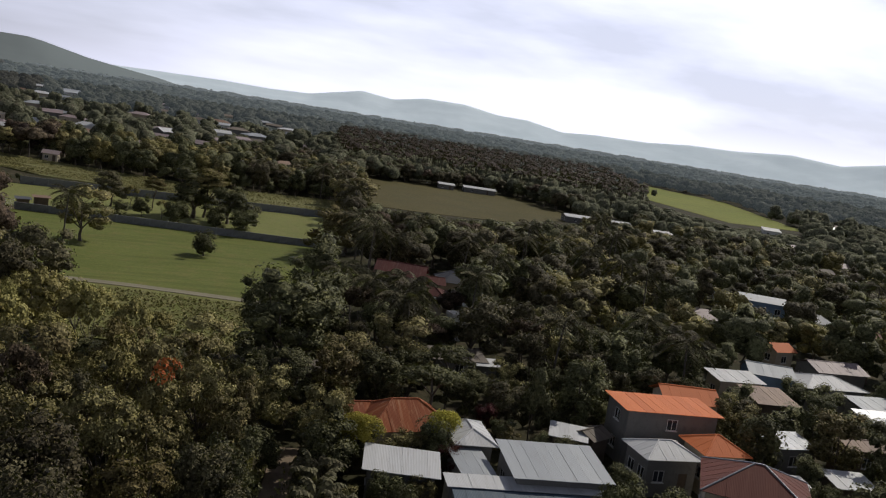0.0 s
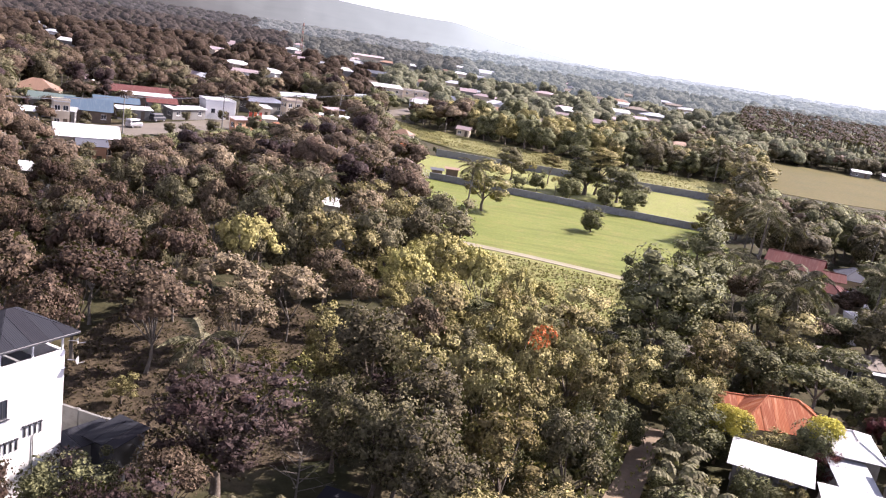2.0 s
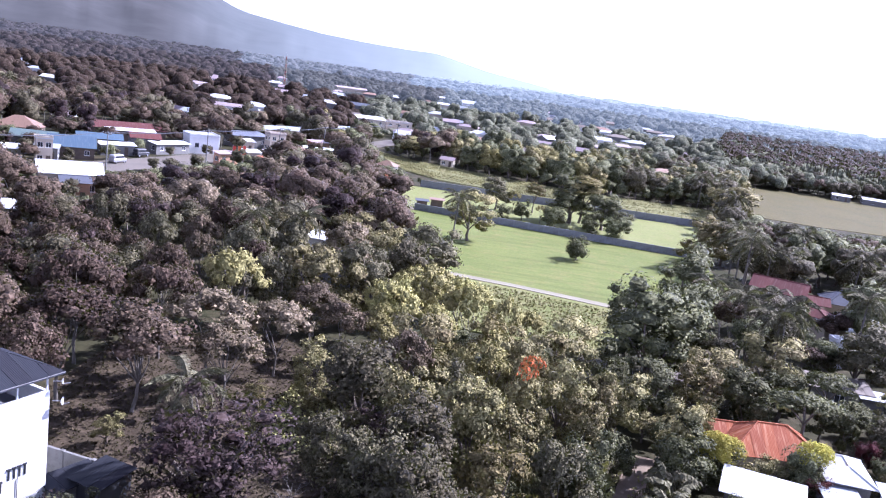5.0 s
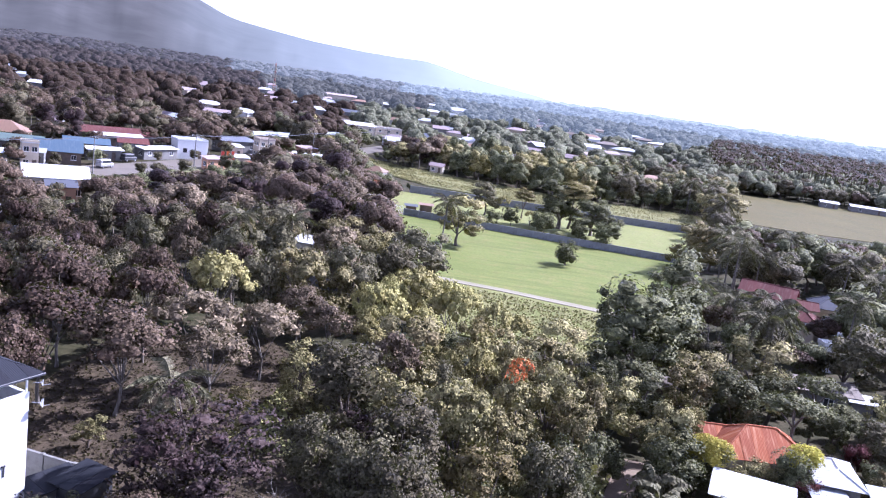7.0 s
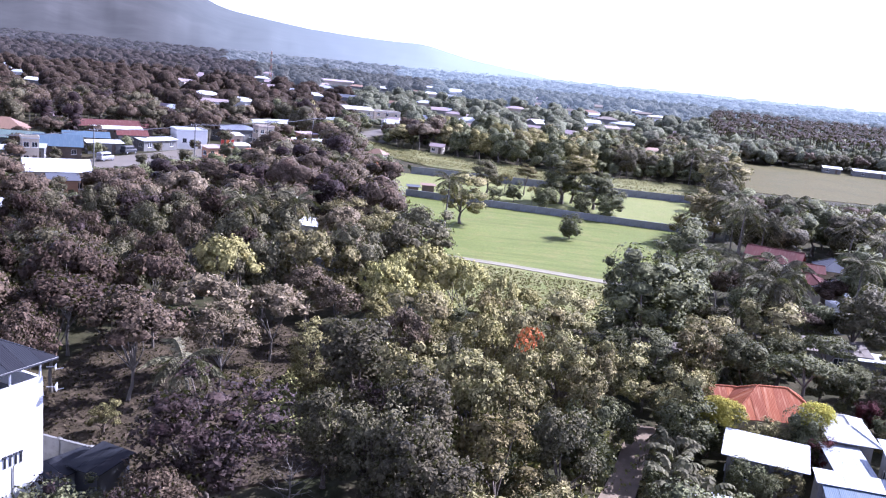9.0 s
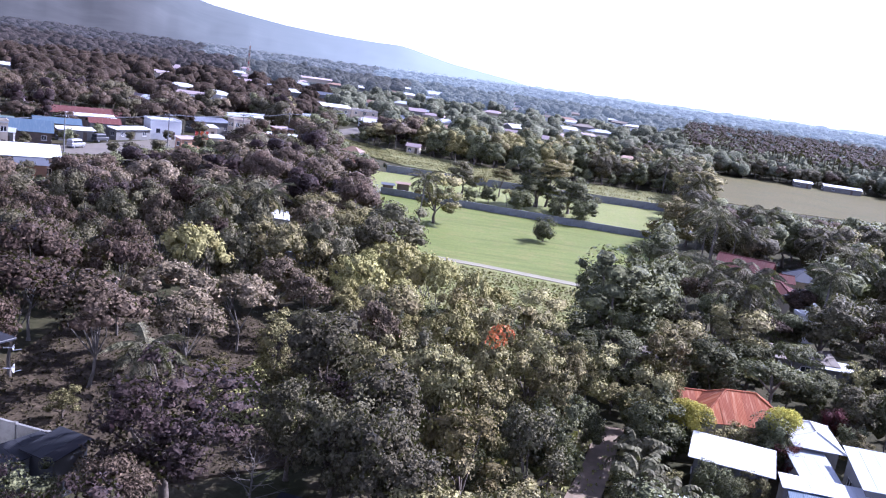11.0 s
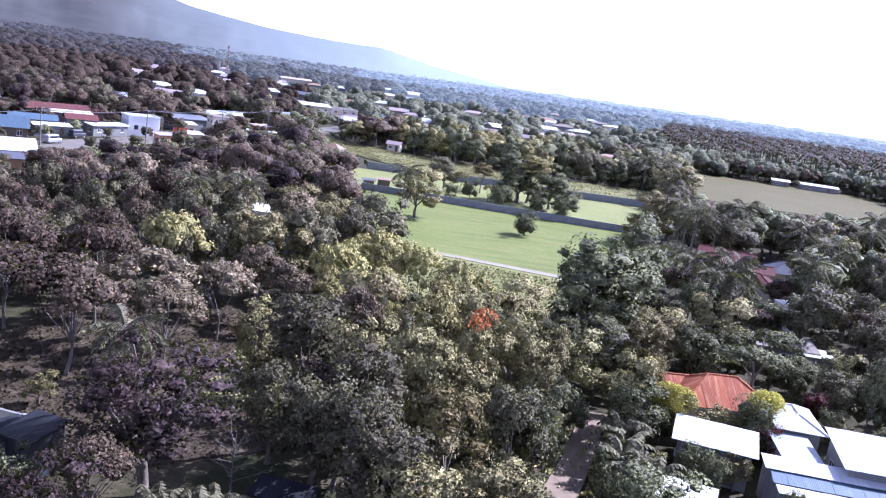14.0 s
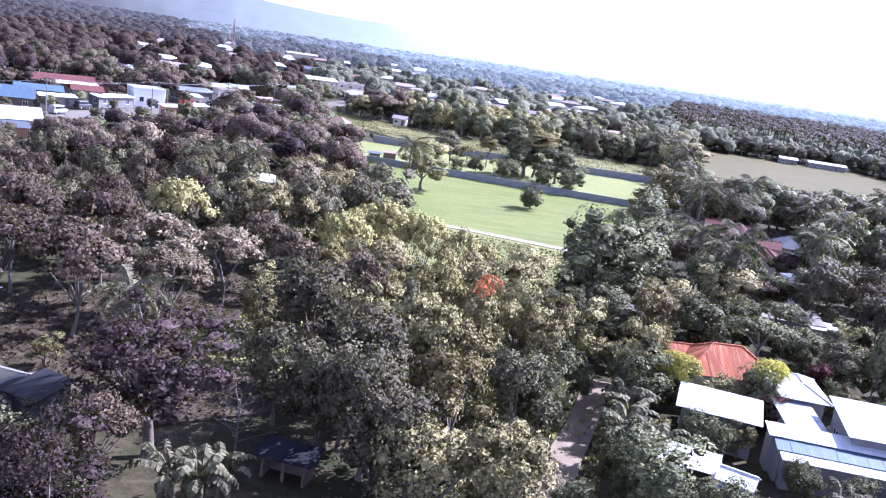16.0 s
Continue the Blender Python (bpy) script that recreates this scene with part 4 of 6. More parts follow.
def roof_plane(root, e0, e1, r0, r1, mat, sheets, rng, thick=0.05, width=1.0):
    """One slope of a roof from its eave e0-e1 to its ridge r0-r1, laid in sheets."""
    e0, e1, r0, r1 = map(Vector, (e0, e1, r0, r1))
    e = (e1 - e0).normalized()
    L = (e1 - e0).length
    up = (r0 - e0) - e * (r0 - e0).dot(e)
    b = up.length
    s = up.normalized()
    nrm = e.cross(s).normalized()
    a0, a1 = (r0 - e0).dot(e), (r1 - e0).dot(e)

    def top(x):
        if x < a0 and a0 > 0.01:
            return b * x / a0
        if x > a1 and L - a1 > 0.01:
            return b * (L - x) / (L - a1)
        return b

    n = max(1, round(L / width)) if sheets else 1
    cuts = {round(L * k / n, 4) for k in range(n + 1)}
    if not sheets:
        cuts |= {round(min(max(a0, 0), L), 4), round(min(max(a1, 0), L), 4)}
    cuts = sorted(cuts)
    frame_m = Matrix((e, s, nrm)).transposed().to_4x4()
    frame_m.translation = e0
    made = bmesh.new()
    for x0, x1 in zip(cuts, cuts[1:]):
        if x1 - x0 < 0.02:
            continue
        mids = [c for c in (a0, a1) if x0 + 0.02 < c < x1 - 0.02]
        xs = [x1, *sorted(mids, reverse=True), x0]
        lift = rng.uniform(0, 0.02) if sheets else 0
        ring = [(x0, 0.0), (x1, 0.0)] + [(x, top(x)) for x in xs if top(x) > 0.03]
        if len(ring) < 3:
            continue
        bm = bmesh.new() if sheets else made
        hi = [bm.verts.new((x, y, thick + lift)) for x, y in ring]
        lo = [bm.verts.new((x, y, lift)) for x, y in ring]
        bm.faces.new(hi)
        bm.faces.new(lo[::-1])
        for i in range(len(ring)):
            j = (i + 1) % len(ring)
            bm.faces.new((lo[i], lo[j], hi[j], hi[i]))
        if sheets:
            # a standing seam at the lap
            t0 = top(x0 + 0.03)
            if t0 > 0.3:
                add_box(bm, x0 - 0.02, x0 + 0.02, 0.02, t0 - 0.02, thick + lift - 0.01, thick + lift + 0.014)
            o = part("roof_sheet", bm, mat, root)
            o.matrix_basis = frame_m
    if sheets:
        made.free()
    else:
        o = part("roof", made, mat, root)
        o.matrix_basis = frame_m


def cap(root, p0, p1, mat, r=0.1):
    V, Q = tube([p0, p1], [r, r], 6)
    part("ridge_cap", mesh_of("ridge_cap", V, Q, mat), None, root)


def house(x, y, rot, w, d, h, roof, rise, roof_m, wall_m, label, category="house", over=0.45, sheets=True, windows=2, name="house", storeys=1, base=0.0, capm=None, openfront=False):
    """A building w wide (local x) and d deep with its walls, openings and a gable, hip, shed or flat roof."""
    rng = random.Random(int(x * 91 + y * 57))
    root = thing(name, pose(x, y, base, 0, 0, rot), label, category)
    BUILT.append((x, y, math.hypot(w, d) / 2 + 0.6))
    TALL.append((x, y, w / 2, h, d / 2))
    t = 0.15
    hw, hd = w / 2, d / 2
    sides = [(pose(-hw, -hd, 0), w, True), (pose(hw - t, -hd + t, 0, 0, 0, 90) @ Matrix.Translation((0, -t, 0)), d - 2 * t, False),
             (pose(hw, hd, 0, 0, 0, 180), w, False), (pose(-hw + t, hd - t, 0, 0, 0, -90) @ Matrix.Translation((0, -t, 0)), d - 2 * t, False)]
    for k, (m, L, front) in enumerate(sides):
        if openfront and k == 0:
            for px in (0.1, L / 2, L - 0.1):
                p = part("post", boxed(px - 0.08, px + 0.08, 0.0, 0.16, -0.2, h - 0.01), wall_m, root)
                p.matrix_basis = m
            continue
        holes = []
        nw = windows if L > 3 else (1 if windows and L > 1.8 else 0)
        for s in range(storeys):
            z0 = h * s / storeys
            for j in range(nw):
                c = L * (j + 0.5) / nw
                if front and s == 0 and j == nw // 2 and nw > 1:
                    holes.append((c - 0.45, c + 0.45, 0.0, min(2.05, h * 0.85)))
                else:
                    zz = z0 + h / storeys * 0.35
                    holes.append((c - 0.55, c + 0.55, zz, zz + min(1.1, h / storeys * 0.42)))
        wl = part("wall", wall_mesh(L, h, t, holes), wall_m, root)
        wl.matrix_basis = m
        for hx in holes:
            if hx[2] > 0.05:
                window_in(root, m, *hx, WHITE if wall_m is not WHITE else GREY_WALL)
            else:
                dr = part("door", boxed(hx[0] + 0.02, hx[1] - 0.02, 0.04, 0.09, 0.01, hx[3] - 0.02), TIMBER, root)
                dr.matrix_basis = m
    o = over
    W, D = hw + o, hd + o
    ev = h - 0.02
    if roof == "hip":
        k = min(W, D) * 0.98
        a, b2 = ((-W + k, 0, ev + rise), (W - k, 0, ev + rise)) if W >= D else ((0, -D + k, ev + rise), (0, D - k, ev + rise))
        c = [(-W, -D, ev), (W, -D, ev), (W, D, ev), (-W, D, ev)]
        if W >= D:
            roof_plane(root, c[0], c[1], a, b2, roof_m, sheets, rng)
            roof_plane(root, c[1], c[2], b2, b2, roof_m, sheets, rng)
            roof_plane(root, c[2], c[3], b2, a, roof_m, sheets, rng)
            roof_plane(root, c[3], c[0], a, a, roof_m, sheets, rng)
            hips = ((c[0], a), (c[3], a), (c[1], b2), (c[2], b2), (a, b2))
        else:
            roof_plane(root, c[0], c[1], a, a, roof_m, sheets, rng)
            roof_plane(root, c[1], c[2], a, b2, roof_m, sheets, rng)
            roof_plane(root, c[2], c[3], b2, b2, roof_m, sheets, rng)
            roof_plane(root, c[3], c[0], b2, a, roof_m, sheets, rng)
            hips = ((c[0], a), (c[1], a), (c[2], b2), (c[3], b2), (a, b2))
        if sheets:
            for p, q in hips:
                cap(root, Vector(p) + Vector((0, 0, 0.05)), Vector(q) + Vector((0, 0, 0.05)), capm or roof_m)
    elif roof == "gable":
        a, b2 = (-W, 0, ev + rise), (W, 0, ev + rise)
        roof_plane(root, (-W, -D, ev), (W, -D, ev), a, b2, roof_m, sheets, rng)
        roof_plane(root, (W, D, ev), (-W, D, ev), b2, a, roof_m, sheets, rng)
        for sx in (-hw, hw - t):
            bm = bmesh.new()
            g = [(-hd, h), (hd, h), (0, h + rise * hd / D)]
            f1 = [bm.verts.new((sx, yy, zz)) for yy, zz in g]
            f2 = [bm.verts.new((sx + t, yy, zz)) for yy, zz in g]
            bm.faces.new(f1), bm.faces.new(f2[::-1])
            for i in range(3):
                bm.faces.new((f1[i], f2[i], f2[(i + 1) % 3], f1[(i + 1) % 3]))
            bmesh.ops.recalc_face_normals(bm, faces=bm.faces)
            part("gable", bm, wall_m, root)
        if sheets:
            cap(root, Vector(a) + Vector((0, 0, 0.05)), Vector(b2) + Vector((0, 0, 0.05)), capm or roof_m)
    elif roof == "shed":
        roof_plane(root, (-W, -D, ev), (W, -D, ev), (-W, D, ev + rise), (W, D, ev + rise), roof_m, sheets, rng)
        part("wall", boxed(-hw, hw, hd - t, hd, h, h + rise * (hd + o) / D / 2 * 1.6), wall_m, root)
    else:
        part("roof", boxed(-hw - 0.1, hw + 0.1, -hd - 0.1, hd + 0.1, h + 0.002, h + 0.2, bevel=0.03), roof_m, root)
        for q in ((-hw - 0.1, hw + 0.1, -hd - 0.1, -hd + 0.05), (-hw - 0.1, hw + 0.1, hd - 0.05, hd + 0.1), (-hw - 0.1, -hw + 0.05, -hd + 0.05, hd - 0.05), (hw - 0.05, hw + 0.1, -hd + 0.05, hd - 0.05)):
            part("parapet", boxed(*q, h + 0.202, h + 0.55), wall_m, root)
    return root


# the houses beside the lane
house(26.4, 70.0, 4, 7.6, 5.2, 2.9, "hip", 1.9, ROOF["red"], CREAM, "low house with faded red hipped sheet roof")
house(22.9, 71.2, 4, 3.2, 2.6, 3.1, "gable", 0.9, ROOF["red"], CREAM, "small red-roofed wing beside hipped house", windows=1)
house(23.4, 60.8, -18, 5.2, 3.2, 2.7, "shed", 0.55, ROOF["white"], GREY_WALL, "low shed with bright white sheet roof", "shed", windows=2)
house(31.4, 66.4, -8, 3.0, 5.0, 3.1, "hip", 0.8, ROOF["white"], GREY_WALL, "small house with pale hipped sheet roof", windows=1)
house(29.6, 61.0, -6, 2.6, 5.4, 2.5, "shed", 0.3, ROOF["bluegrey"], GREY_WALL, "narrow lean-to with blue-grey flat roof", "shed", over=0.2, windows=0)
house(32.4, 56.9, -9, 12.6, 1.6, 2.6, "shed", 0.25, ROOF["white"], GREY_WALL, "long low house with pale sheet roof", windows=3, over=0.2)
house(31.6, 55.35, -9, 11.0, 1.3, 2.2, "shed", 0.3, ROOF["blue"], GREY_WALL, "long lean-to roofed with dull blue sheets", "shed", windows=0, over=0.1)
house(30.2, 54.2, -9, 8.2, 0.8, 2.0, "shed", 0.12, ROOF["white"], GREY_WALL, "narrow white awning along the lean-to", "awning", windows=0, over=0.15)
house(35.8, 58.9, -9, 7.6, 5.2, 3.4, "shed", 0.75, ROOF["bluegrey"], GREY_WALL, "grey house with broad blue-grey sheet roof", windows=2, capm=ROOF["white"])
house(18.2, 52.4, -20, 4.6, 2.0, 2.1, "shed", 0.25, ROOF["white"], TIMBER, "open shed with white sheet roof", "shed", windows=0, openfront=True)
house(21.4, 49.9, -30, 1.9, 1.7, 2.2, "gable", 0.5, ROOF["white"], BLUE_WALL, "tiny hut with white gabled roof", "shed", over=0.25, windows=0)
house(24.4, 46.6, -15, 3.0, 2.2, 1.9, "gable", 0.6, ROOF["rust"], TIMBER, "small shed with rusty and white sheets", "shed", windows=0)
house(53.0, 68.6, -8, 9.5, 4.6, 5.5, "shed", 0.12, ROOF["orange"], GREY_WALL, "two-storey grey building with bright orange roof", windows=1, storeys=2)
house(59.0, 73.0, -14, 5.6, 4.0, 4.9, "gable", 1.1, ROOF["orange"], CREAM, "orange-roofed wing behind grey building", windows=2, storeys=2)
house(48.9, 62.2, -4, 5.0, 3.8, 3.4, "hip", 1.0, ROOF["white"], GREY_WALL, "house with grey and white hipped roof", windows=2)
house(54.4, 61.9, -6, 4.0, 3.8, 3.9, "hip", 1.2, ROOF["orange"], CREAM, "house with rust-orange hipped roof", windows=2)
house(51.0, 52.6, -38, 7.8, 7.2, 4.4, "hip", 1.9, ROOF["brown"], CREAM, "large house with dark maroon hipped roof", windows=3, capm=ROOF["grey"])
house(42.6, 68.2, -30, 2.8, 2.4, 2.5, "shed", 0.4, ROOF["white"], TIMBER, "small shed with white tilted sheets", "shed", windows=0)
house(45.2, 68.4, 25, 2.6, 2.2, 2.4, "gable", 0.6, ROOF["thatch"], TIMBER, "hut with weathered brown roof", "shed", windows=0)
house(77.0, 86.3, -6, 6.0, 3.2, 3.2, "shed", 0.5, ROOF["white"], CREAM, "low house with white sheet roof", windows=2)
house(84.6, 89.0, -25, 5.4, 5.0, 3.5, "gable", 1.0, ROOF["bluegrey"], BLUE_WALL, "pale blue house with blue-white gable roof", windows=2)
house(91.5, 86.2, -6, 9.0, 6.0, 3.2, "hip", 1.0, ROOF["white"], GREY_WALL, "wide house with pale pinkish-grey roof", windows=3)
house(99.5, 92.5, -6, 8.0, 5.0, 3.4, "gable", 1.0, ROOF["pink"], GREY_WALL, "house with dull pink sheet roof", windows=2)
house(76.8, 79.8, -10, 5.0, 4.4, 2.8, "shed", 0.7, ROOF["rust"], TIMBER, "shack with rusted brown sheet roof", "shed", windows=1)
house(92.0, 77.6, -5, 6.0, 3.2, 3.0, "shed", 0.6, ROOF["bluegrey"], GREY_WALL, "low house with pale blue-grey roof", windows=2)
house(87.5, 72.6, -10, 5.2, 2.8, 3.0, "shed", 0.6, ROOF["grey"], GREY_WALL, "low shed with dull grey roof", "shed", windows=1)
house(66.8, 57.4, -14, 3.6, 2.8, 2.4, "shed", 0.4, ROOF["white"], TIMBER, "lean-to with glaring white sheets", "shed", windows=0)
house(59.6, 57.2, -10, 2.4, 1.9, 2.4, "shed", 0.3, ROOF["white"], TIMBER, "small shelter with white sheet roof", "shed", windows=0, openfront=True)
house(66.5, 65.6, -4, 4.6, 3.2, 3.0, "shed", 0.4, ROOF["grey"], GREY_WALL, "grey-roofed outbuilding among trees", "shed", windows=1)
house(76.0, 65.0, -8, 4.6, 3.0, 3.0, "gable", 0.6, ROOF["rust"], TIMBER, "brown-roofed shack among trees", "shed", windows=1)
house(57.0, 58.6, -35, 4.0, 1.6, 2.6, "shed", 0.3, ROOF["bluegrey"], GREY_WALL, "narrow lean-to beside maroon roof", "shed", windows=0)
house(21.4, 86.8, 8, 2.6, 2.2, 2.0, "shed", 0.3, ROOF["thatch"], TIMBER, "small brown hut at lane end", "shed", windows=0)

# houses below the palms
house(46.2, 132.0, -25, 7.5, 5.5, 4.4, "gable", 1.6, ROOF["dullred"], CREAM, "house with dull red gabled roof behind palms", windows=2)
house(51.4, 131.4, -12, 3.6, 3.6, 3.4, "gable", 0.9, ROOF["dullred"], CREAM, "small red-roofed annex of the house", windows=1)
house(48.8, 125.0, -30, 5.0, 4.0, 3.0, "hip", 1.2, ROOF["dullred"], CREAM, "red hipped porch below the gabled house", windows=1)
house(57.6, 135.0, -8, 6.2, 5.6, 3.3, "hip", 1.9, ROOF["slate"], CREAM, "house with dark grey hipped roof", windows=2)
house(50.8, 121.0, -4, 3.6, 4.4, 2.6, "shed", 0.3, ROOF["white"], CREAM, "white-roofed carport among trees", "carport", windows=0, openfront=True)
house(47.4, 109.4, 5, 2.4, 1.8, 3.2, "flat", 0, ROOF["white"], WHITE, "small white outbuilding between trees", "outbuilding", windows=0)
house(40.6, 92.2, -6, 6.0, 3.4, 2.5, "shed", 0.4, ROOF["thatch"], GREY_WALL, "low shed with brownish grey roof", "shed", windows=1)
house(43.6, 90.2, -6, 2.2, 1.6, 2.3, "shed", 0.3, ROOF["white"], GREY_WALL, "small white-roofed shelter beside grey shed", "shed", windows=0)
house(-24.0, 126.0, -10, 3.6, 3.0, 3.4, "shed", 0.5, ROOF["white"], WHITE, "white shed half hidden by trees", "shed", windows=1)
house(117.0, 128.0, -28, 8.0, 5.0, 6.0, "gable", 0.9, ROOF["bluegrey"], BLUE_WALL, "two-storey pale blue house with sheet roof", windows=3, storeys=2, sheets=False)
house(132.0, 128.6, -20, 5.4, 4.0, 2.6, "hip", 1.4, ROOF["white"], WHITE, "low white pavilion among trees", "pavilion", windows=1, sheets=False)
house(134.0, 115.6, 0, 5.0, 4.0, 3.0, "gable", 1.2, ROOF["brown"], TIMBER, "brown-roofed wooden house among trees", windows=1, sheets=False)
house(100.4, 104.4, 5, 3.6, 3.4, 2.8, "gable", 1.0, ROOF["orange"], CREAM, "small house with rusty orange roof", windows=1, sheets=False)


# ---- the white building ----
def white_building():
    # local x runs along the sunlit wall, y runs into the building
    root = thing("white_building", pose(-25.42, 42.0, 0, 0, 0, 68.3), "tall white rendered building with covered roof terrace", "building")
    BUILT.append((-27.5, 46, 5))
    TALL.append((-24.6, 44, 2.5, 3, 0))
    L, D, H = 4.35, 8.0, 8.6
    part("wall", wall_mesh(L, H, 0.2, [(-0.0 + 0.02, 0.6, 5.4, 6.6)]), WHITE, root, "sunlit white wall")
    o = part("wall", boxed(L - 0.2, L, 0.2, D, -0.2, H), WHITE, root)
    part("wall", boxed(0, L - 0.2, D - 0.2, D, -0.2, H), WHITE, root)
    ext = part("wall", wall_mesh(4.0, 8.2, 0.2, [(2.2, 3.4, 5.3, 6.5), (0.8, 1.9, 2.4, 3.4)]), WHITE, root, "sunlit white wall")
    ext.matrix_basis = pose(-4.002, 0.9, 0)
    part("wall", boxed(-0.2, 0.0, 0.2, 0.9, -0.2, 8.2), WHITE, root)
    part("wall", boxed(-4.0, -3.8, 1.1, D, -0.2, 8.2), WHITE, root)
    part("floor_slab", boxed(-3.8, L - 0.2, 1.1, D - 0.2, 7.3, 7.5), BLOCK, root, "grey terrace floor")
    part("string_course", boxed(0.002, L + 0.02, -0.04, -0.002, 7.42, 7.5), WHITE, root)
    window_in(root, Matrix(), 0.02, 0.6, 5.4, 6.6, DARKPAINT)
    window_in(root, pose(-4.002, 0.9, 0), 2.2, 3.4, 5.3, 6.5, DARKPAINT)
    window_in(root, pose(-4.002, 0.9, 0), 0.8, 1.9, 2.4, 3.4, DARKPAINT)
    # dark panels added at back and side to stand for the terrace's shade
    part("terrace_wall", boxed(0.2, L - 0.2, 4.4, 4.55, 7.502, 9.7), DARKPAINT, root, "dark panel standing for shade in the covered terrace")
    part("terrace_wall", boxed(0.02, 0.12, 0.9, 4.4, 8.2, 9.7), DARKPAINT, root)
    # roof on slender posts over the terrace
    for px, py in ((0.08, 0.1), (2.2, 0.1), (L - 0.12, 0.1), (L - 0.12, 4.2), (0.08, 4.2)):
        part("post", boxed(px - 0.05, px + 0.05, py - 0.05, py + 0.05, 8.602, 9.62), WHITE, root)
    part("ring_beam", boxed(-0.1, L + 0.1, -0.02, 0.2, 9.62, 9.74), WHITE, root)
    rng = random.Random(4)
    e = (-0.55, -0.55, 9.76), (L + 0.55, -0.55, 9.76), (L + 0.55, 4.9, 9.76), (-0.55, 4.9, 9.76)
    a, b2 = (L / 2 - 0.2, 2.2, 11.0), (L / 2 + 0.2, 2.2, 11.0)
    for p, q, r, s in ((e[0], e[1], a, b2), (e[1], e[2], b2, b2), (e[2], e[3], b2, a), (e[3], e[0], a, a)):
        roof_plane(root, p, q, r, s, ROOF["black"], True, rng)
    for p, q in zip(e, e[1:] + e[:1]):
        m = Vector(q) - Vector(p)
        g = part("gutter", boxed(0, m.length, -0.06, 0.06, -0.1, 0.04, bevel=0.02), DARKPAINT, root, "dark metal gutter")
        g.matrix_basis = Matrix.Translation(p) @ pose(0, 0, 0, 0, 0, math.degrees(math.atan2(m.y, m.x)))
    # small bent brackets in two rows on the wall
    for x0, z0, n in ((1.75, 3.85, 4), (-1.0, 3.55, 0), (0.15, 3.25, 4)):
        for k in range(n):
            x = x0 + k * 0.36
            bm = boxed(x - 0.045, x + 0.045, -0.07, -0.002, z0, z0 + 0.62)
            add_box(bm, x - 0.16, x + 0.08, -0.1, -0.002, z0 + 0.622, z0 + 0.72)
            part("bracket", bm, DARKPAINT, root, "dark bent metal bracket")
    part("drain_pipe", mesh_of("drain_pipe", *tube([(2.3, -0.06, 0), (2.3, -0.06, 3.8)], [0.035, 0.035], 6), GREY_WALL), None, root)
    return root


white_building()


def dish(x, y, z, rot, r, label):
    """A wall-mounted satellite dish."""
    root = thing("satellite_dish", pose(x, y, z, 0, 0, rot), label, "satellite dish")
    bm = bmesh.new()
    rings = 5
    prev = None
    for i in range(rings + 1):
        q = r * i / rings
        ring = [bm.verts.new((0.35 + 0.5 * q * q / r, q * math.cos(k * math.pi / 8), q * math.sin(k * math.pi / 8))) for k in range(16)] if i else [bm.verts.new((0.35, 0, 0))]
        if prev:
            for k in range(16):
                if len(prev) == 1:
                    bm.faces.new((prev[0], ring[k], ring[(k + 1) % 16]))
                else:
                    bm.faces.new((prev[k], ring[k], ring[(k + 1) % 16], prev[(k + 1) % 16]))
        prev = ring
    bmesh.ops.solidify(bm, geom=bm.faces[:], thickness=0.03)
    part("reflector", bm, WHITE, root)
    part("arm", mesh_of("arm", *tube([(-0.1, 0, 0), (0.36, 0, 0)], [0.03, 0.03], 6), STEEL), None, root)
    part("feed", mesh_of("feed", *tube([(0.38, 0, -r * 0.8), (0.85, 0, -0.1)], [0.02, 0.03], 5), STEEL), None, root)


dish(-23.62, 46.25, 7.9, 20, 0.28, "white satellite dish fixed to building corner")
dish(-23.6, 46.2, 9.15, 25, 0.2, "small white dish under roof edge")

# beside the white building
house(-21.2, 48.0, -22, 2.2, 2.6, 2.6, "shed", 0.4, ROOF["black"], DARKPAINT, "low dark shed beside white building", "shed", windows=0, over=0.25)
house(-23.0, 47.6, 62, 3.4, 1.6, 2.3, "shed", 0.35, ROOF["black"], GREY_WALL, "narrow lean-to with dark blue-grey roof", "shed", windows=0, over=0.2)
block_wall("yard_wall", [(-28, 51.2), (-25.0, 50.4), (-22.6, 49.8)], 2.6, "stained grey-white yard wall beside building", GREY_WALL, 2.4)
# dark blue roof given near-black sheets in place of tree shade
house(-6.0, 46.6, -14, 2.8, 1.3, 1.4, "shed", 0.3, ROOF["black"], TIMBER, "low shelter with dark blue-grey roof, blackened for shade", "shed", windows=0, openfront=True)


# ---- the town along the road ----
def town(rows, sheets=False):
    for x, y, rot, w, d, h, kind, rise, rm, wm, label in rows:
        h *= 0.86
        house(x, y, rot, w, d, h, kind, rise, ROOF[rm], wm, label, "building", sheets=sheets, windows=3 if w > 8 else 2, storeys=2 if h > 5 else 1, name="town_building")


